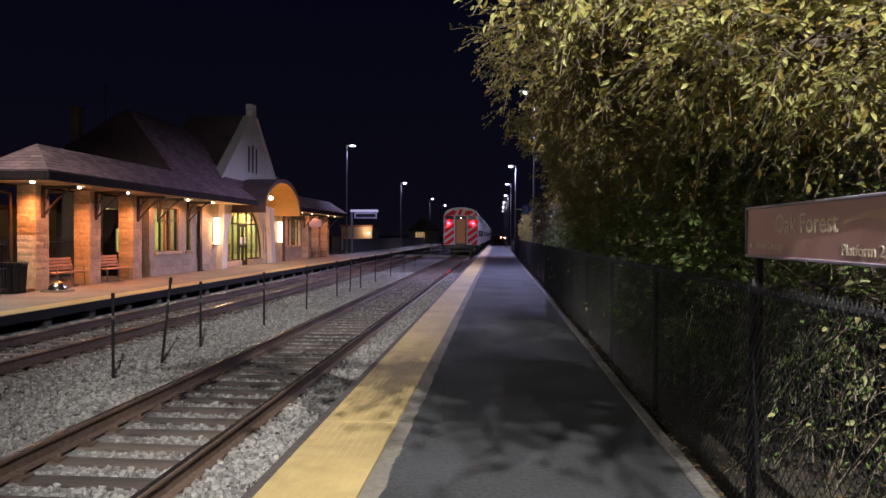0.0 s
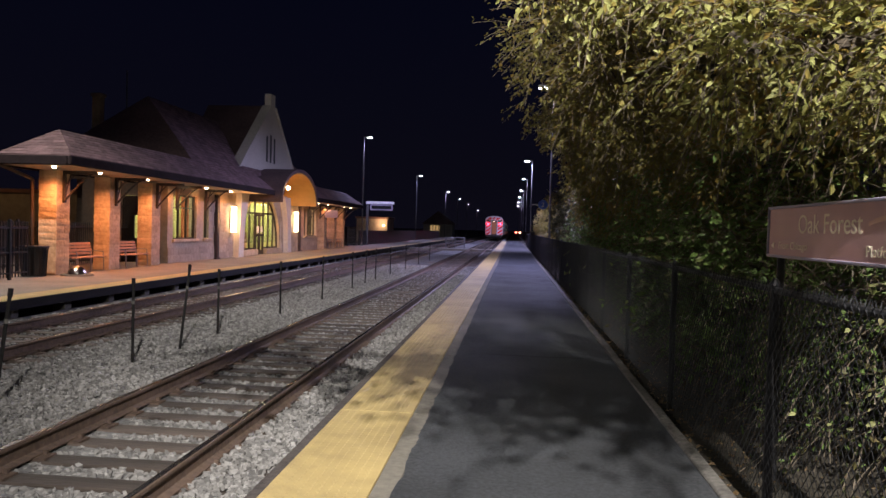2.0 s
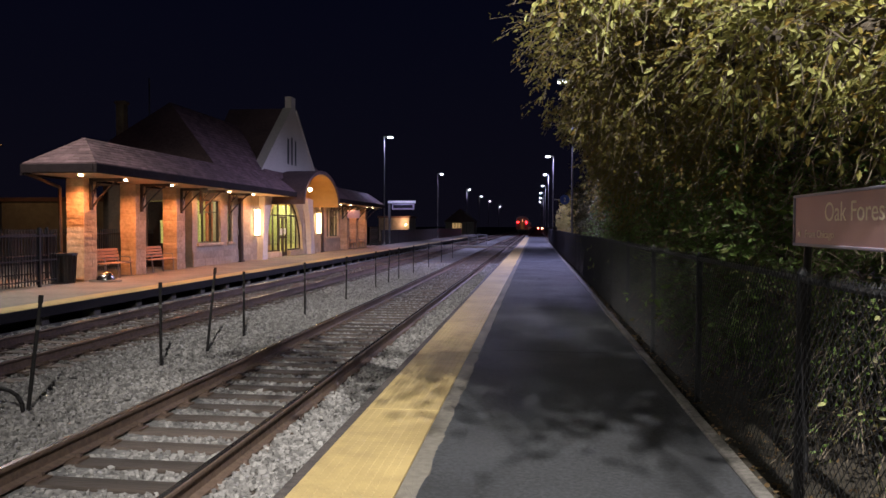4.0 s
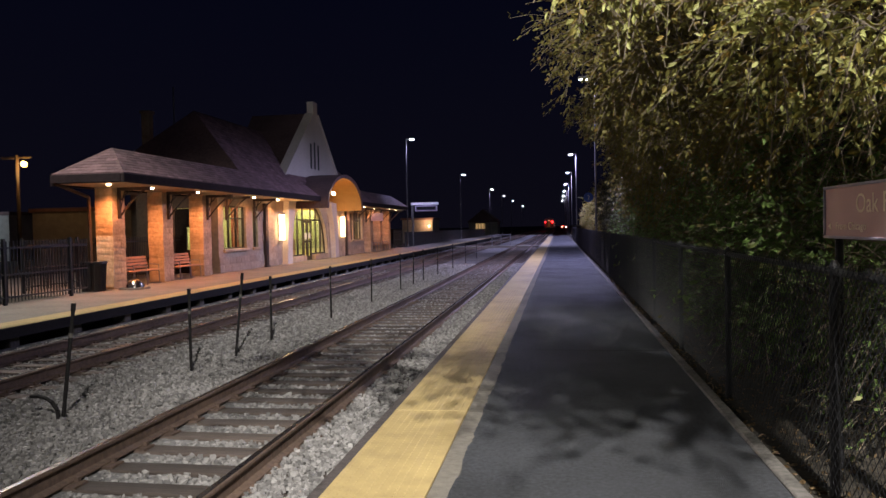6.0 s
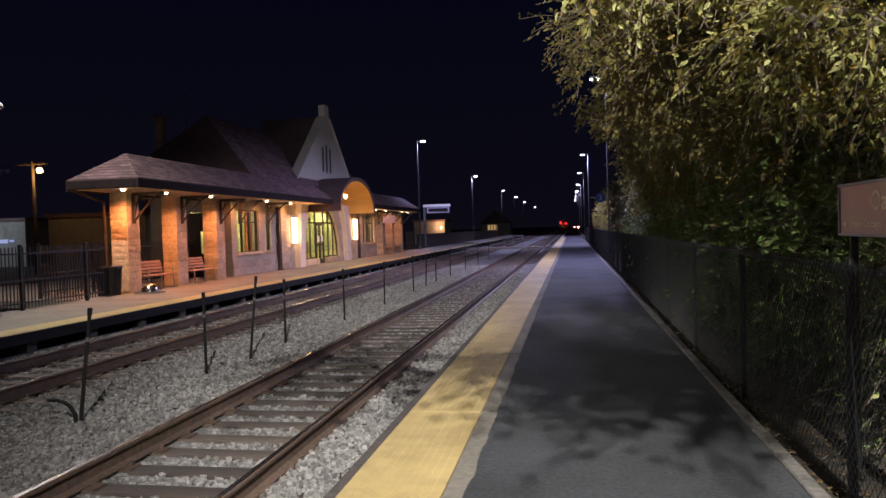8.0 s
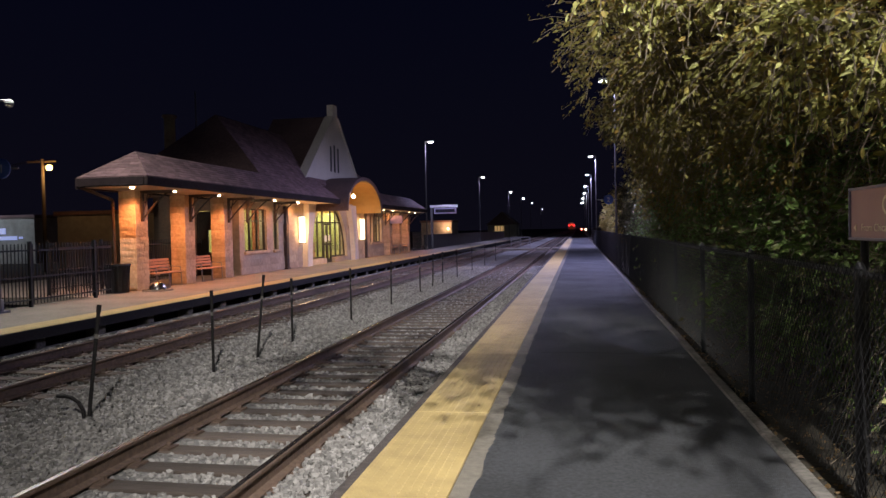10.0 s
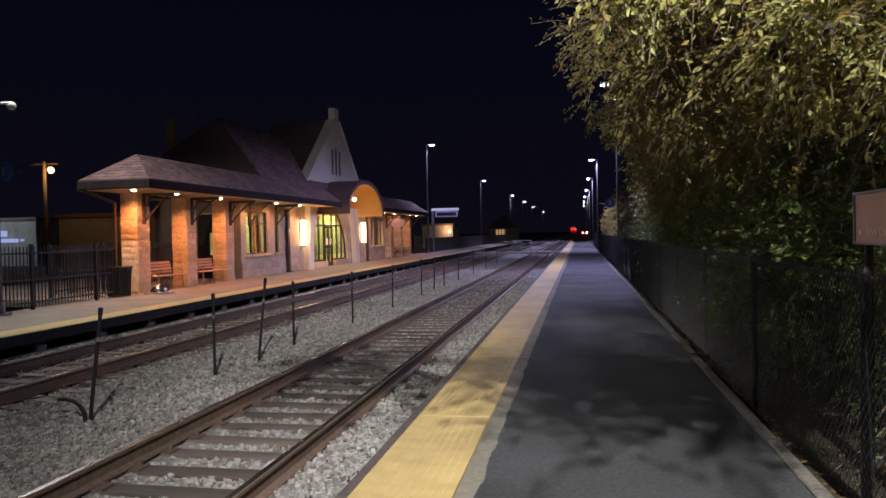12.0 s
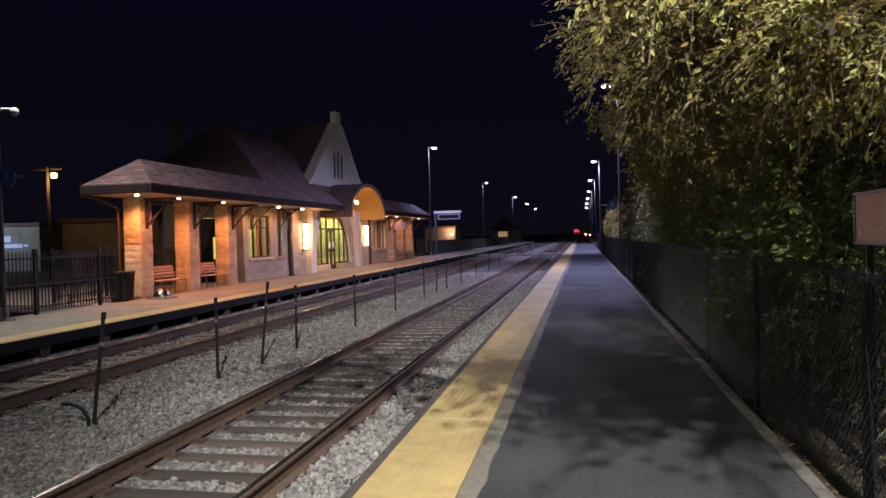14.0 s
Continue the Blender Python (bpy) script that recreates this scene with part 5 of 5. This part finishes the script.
def train():
    t = tagged(thing("train", (TRACK_NEAR, 0, RAIL_TOP)), "double-deck train with red-white striped end and glowing tail lights", "train")
    W, H0, H1 = 1.55, 1.0, 4.75

    def outline(g=0.0):
        pts = [(-W + g, H0), (W - g, H0), (W - g, 3.55)]
        for i in range(1, 12):
            a = math.pi * i / 12
            pts.append(((W - g) * math.cos(a), 3.55 + (0.82 - g) * math.sin(a) ** 0.75))
        pts.append((-W + g, 3.55))
        return pts
    for k in range(5):
        bm = bmesh.new()
        y = k * 26.4
        prism(bm, [(a, y + 0.05, b) for a, b in outline()], (0, 25.6, 0))
        body = part("car_body", bm, M_STEEL, t, "stainless steel car body")
        for row in (1.75, 3.2):
            for j in range(12):
                bm = bmesh.new()
                box(bm, W - 0.01, W + 0.008, y + 2.0 + 1.9 * j, y + 3.2 + 1.9 * j, row, row + 0.6)
                part("side_window", bm, M_DARKGLASS, body)
        for yb in (3.2, 22.4):
            bm = bmesh.new()
            box(bm, -1.1, 1.1, y + yb - 1.4, y + yb + 1.4, 0.35, 0.95)
            bg_ = part("bogie", bm, M_BLACK, t, "dark wheel truck")
            for wy in (-0.95, 0.95):
                for s in (-1, 1):
                    bm = bmesh.new()
                    tube(bm, (s * 0.69, y + yb + wy, 0.42), (s * 0.83, y + yb + wy, 0.42), 0.42, seg=20)
                    part("wheel", bm, M_RAIL, bg_)
    # end face
    bm = bmesh.new()
    prism(bm, [(a, 0.0, b) for a, b in outline(0.02)], (0, 0.06, 0))
    end = part("end_panel", bm, M_ENDWHITE, t, "white end panel")

    def inside(x, z):
        if abs(x) > W - 0.06 or z < H0 + 0.04:
            return False
        u = abs(x) / W
        return z < 3.55 + 0.76 * math.sqrt(max(0, 1 - u * u)) - 0.06
    # diagonal stripes left and right of the door and over the roof arch, each from thin slices
    for sgn in (-1, 1):
        for k in range(11):
            bm = bmesh.new()
            z0 = -0.6 + 0.62 * k
            n = 10
            for i in range(n):
                xa, xb = 0.62 + (W - 0.68) * i / n, 0.62 + (W - 0.68) * (i + 1) / n
                xm = (xa + xb) / 2
                lo = z0 + sgn * xm * 0.75
                hi = lo + 0.36
                lo = max(lo, H0 + 0.05)
                while hi > lo and not inside(xm, hi):
                    hi -= 0.03
                if hi - lo > 0.03:
                    box(bm, min(sgn * xa, sgn * xb), max(sgn * xa, sgn * xb), -0.008, 0.0, lo, hi)
            if len(bm.verts):
                part("red_stripe", bm, M_RED, end)
            else:
                bm.free()
    for k in (-1, 0, 1):
        bm = bmesh.new()
        ring = [(k * 0.55 - 0.3, -0.008, 3.68), (k * 0.55 + 0.0, -0.008, 3.68), (k * 0.55 + 0.2, -0.008, 4.2 - 0.12 * abs(k)), (k * 0.55 - 0.1, -0.008, 4.2 - 0.12 * abs(k))]
        prism(bm, ring, (0, 0.008, 0))
        part("red_stripe", bm, M_RED, end)
    bm = bmesh.new()
    box(bm, -0.5, 0.5, -0.05, -0.002, 0.9, 3.6)
    fr = part("door_surround", bm, M_BLACK, t, "dark end door surround", bevel=0.02)
    bm = bmesh.new()
    box(bm, -0.4, 0.4, -0.07, -0.05, 1.15, 3.3)
    part("end_door", bm, M_AMBER, t, "amber lit end door")
    bm = bmesh.new()
    box(bm, -0.07, 0.07, -0.1, -0.07, 3.38, 3.46)
    part("marker_lamp", bm, glow("marker_amber", (1.0, 0.7, 0.35), 9), t)
    for s in (-1, 1):
        bm = bmesh.new()
        box(bm, s * 1.0 - 0.33, s * 1.0 + 0.33, -0.03, -0.009, 3.3, 3.62)
        part("end_window", bm, M_DARKGLASS, t, "dark end window")
        bm = bmesh.new()
        tube(bm, (s * 1.1, -0.06, 2.95), (s * 1.1, -0.009, 2.95), 0.14, seg=18)
        part("tail_light", bm, M_REDLIGHT, t, "glowing red tail light")
    bm = bmesh.new()
    box(bm, -0.2, 0.2, -0.5, 0.0, 0.75, 1.0)
    box(bm, -1.4, 1.4, -0.04, 0.05, 0.7, 1.02)
    part("coupler", bm, M_BLACK, t, "dark coupler and end beam")
    return t


TRAIN = train()

# ---------------------------------------------------------------- beyond the platforms
# sodium lamp and pole behind the station
sl = tagged(thing("street_lamp", (-35.3, 44.0, 0)), "wooden pole with a bright orange sodium lamp", "street lamp", "far lamps")
bm = bmesh.new()
tube(bm, (0, 0, -0.6), (0, 0, 7.0), 0.14, 0.1)
part("pole", bm, M_BARK, sl)
bm = bmesh.new()
box(bm, -1.1, 1.1, -0.05, 0.05, 6.75, 6.87)
part("crossarm", bm, M_BARK, sl)
for k in (-1.0, -0.4):
    bm = bmesh.new()
    pipe(bm, [(k, 0, 6.9), (k - 9, 4, 6.5), (k - 18, 8, 6.7)], 0.02, 4)
    part("wire", bm, M_BLACK, sl)
bm = bmesh.new()
tube(bm, (0, 0, 6.4), (0.4, 0, 6.55), 0.03)
part("arm", bm, M_GALV, sl)
bm = bmesh.new()
bmesh.ops.create_uvsphere(bm, u_segments=12, v_segments=8, radius=0.2)
o = part("lens", bm, M_SODIUM, sl, "glowing orange lens")
o.location = (0.5, 0, 6.4)
lamp("sodium_light", (-34.7, 43.6, 5.9), 170, (1.0, 0.55, 0.22), 0.3)

M_FARWALL = surface("far_wall", (0.36, 0.35, 0.32), (0.25, 0.24, 0.22), 0.9, grain=2, bump=0.1)


def far_house(name, x0, x1, y0, y1, h, roof, label, windows=()):
    b = tagged(thing(name, (0, 0, -0.62)), label, "building")
    bm = bmesh.new()
    box(bm, x0, x1, y0, y1, 0, h)
    part("wall", bm, M_FARWALL, b)
    bm = bmesh.new()
    if roof:
        prism(bm, [(x0 - 0.5, y0 - 0.5, h), (x1 + 0.5, y0 - 0.5, h), ((x0 + x1) / 2, y0 - 0.5, h + roof)], (0, y1 - y0 + 1, 0))
    else:
        box(bm, x0 - 0.2, x1 + 0.2, y0 - 0.2, y1 + 0.2, h, h + 0.3)
    part("roof", bm, M_SHINGLE, b)
    for wx, wz, ww, wh in windows:
        for k in range(4):
            bm = bmesh.new()
            px = wx + (ww - 0.16) * k / 3
            box(bm, px, px + 0.16, y0 - 1.3, y0 - 1.14, 0, wz + wh + 0.2)
            part("porch_post", bm, M_FARWALL, b)
        bm = bmesh.new()
        box(bm, wx - 0.4, wx + ww + 0.4, y0 - 1.5, y0 - 0.02, wz + wh + 0.2, wz + wh + 0.45)
        part("porch_roof", bm, M_SHINGLE, b)
        # the lit porch is drawn as a glowing panel on the wall
        bm = bmesh.new()
        box(bm, wx, wx + ww, y0 - 0.03, y0 - 0.003, wz, wz + wh)
        part("window", bm, glow("porch_glow", (1.0, 0.62, 0.25), 0.4), b, "glowing panel standing in for the lit porch")
    return b


far_house("storage_building", -39, -27.5, 50, 57, 4.0, 0, "low dim grey building behind the platform fence")
far_house("far_house", -23, -15.5, 190, 198, 3.4, 3.4, "small far house with a lit porch", ((-21.2, 1.2, 2.4, 1.9),))
far_house("far_building", -23.5, -18.8, 110, 116, 3.5, 0, "low pinkish building beyond the platform")
shop = far_house("shop_building", -64, -49.2, 60, 68, 4.2, 0, "pale shop building lit blue-white at night")
for i, (x0, x1, z0, z1) in enumerate(((-55.2, -51.0, 2.2, 2.55), (-53.6, -52.2, 2.75, 3.3), (-55.6, -55.3, 2.2, 2.5), (-50.8, -50.4, 2.3, 2.5))):
    bm = bmesh.new()
    box(bm, x0, x1, 59.9, 59.97, z0, z1)
    part("sign_bar", bm, glow("blue_sign_glow", (0.35, 0.42, 1.0), 0.5), shop, "glowing blue sign bar")
# unseen point lamp added to brighten the shop front
lamp("shop_light", (-53, 54, 5.5), 900, (0.75, 0.85, 1.0), 0.3)
wl = tagged(thing("wall_light", (-19.3, 109.86, 1.9)), "small amber light on the far building", "wall lamp")
bm = bmesh.new()
bmesh.ops.create_uvsphere(bm, u_segments=10, v_segments=6, radius=0.16)
part("globe", bm, glow("amber_globe", (1.0, 0.6, 0.25), 12), wl)
lamp("far_wall_lamp", (-19.6, 109.2, 2.2), 160, (1.0, 0.5, 0.25), 0.1)
hd = tagged(thing("dark_fence", (-13.15, 62.6, 0)), "dark solid fence along the back of the platform", "fence")
base = None
for i in range(35):
    if base is None:
        bm = bmesh.new()
        box(bm, -0.03, 0.03, 0.01, 1.99, 0.02, 1.3)
        base = part("panel", bm, M_BLACK, hd, bevel=0.01)
    else:
        share("panel", base, hd, (0, 2.0 * i, 0))


def gantry_sign():
    s = tagged(thing("information_board", (-13.1, 66.0, 0)), "white framed overhead board on a single post", "sign")
    bm = bmesh.new()
    box(bm, -0.1, 0.1, -0.1, 0.1, 0, 3.95)
    part("post", bm, M_POLE, s, bevel=0.02)
    bm = bmesh.new()
    box(bm, -0.12, 2.4, -0.12, 0.12, 3.72, 3.95)
    part("beam", bm, M_WHITE, s, bevel=0.02)
    bm = bmesh.new()
    box(bm, 0.25, 2.3, -0.14, -0.05, 3.15, 3.68)
    part("board", bm, M_SIGNFRAME, s, "pale board", bevel=0.02)
    bm = bmesh.new()
    box(bm, 0.38, 2.17, -0.15, -0.141, 3.26, 3.57)
    part("screen", bm, M_DARKGLASS, s, "dark screen")


gantry_sign()
# pedestrian crossing over both tracks
cr = tagged(thing("track_crossing", (0, 0, 0)), "pale panels crossing both tracks between the platforms", "crossing", kind="structure")
for y in (69.0, 70.0):
    for x0, x1 in ((-9.7, -8.66), (-8.52, -7.15), (-7.0, -4.1), (-3.9, -2.55), (-2.4, -1.57)):
        bm = bmesh.new()
        box(bm, x0, x1, y, y + 0.96, -0.4, -0.205)
        part("crossing_panel", bm, M_CONCRETE, cr)
br = tagged(thing("barrier", (-5.5, 71.6, -0.38)), "low metal pedestrian barrier between the tracks", "barrier")
for x in (-0.9, 0, 0.9):
    bm = bmesh.new()
    tube(bm, (x, 0, 0), (x, 0, 1.25), 0.05)
    part("post", bm, M_GALV, br)
for z in (0.65, 1.2):
    bm = bmesh.new()
    tube(bm, (-0.9, 0, z), (0.9, 0, z), 0.035)
    part("rail", bm, M_GALV, br)
# red signal lamps and pale car lights far down the line
for x, y, z, c, k in ((-2.0, 300.0, 0.9, (1.0, 0.1, 0.08), 30), (-0.4, 300.0, 0.8, (1.0, 0.5, 0.35), 30)):
    s = tagged(thing("signal_lamp", (x + 3.4, y, -0.6)), "small far lamp on a short post beside the line", "signal lamp", "far signal lamps")
    bm = bmesh.new()
    tube(bm, (0, 0, 0), (0, 0, z + 0.6), 0.08)
    part("post", bm, M_BLACK, s)
    bm = bmesh.new()
    bmesh.ops.create_uvsphere(bm, u_segments=10, v_segments=6, radius=0.3)
    o = part("lens", bm, glow("signal_glow", c, k), s)
    o.location = (0, 0, z + 0.7)


def motions():
    rows = ((0, 66.0), (1, 98.0), (2, 131.0), (3, 162.0), (5.5, 238.0), (8, 315.0), (11, 395.0), (14, 470.0))
    walk(TRAIN, [(t, pose(TRACK_NEAR, d, RAIL_TOP)) for t, d in rows])


motions()
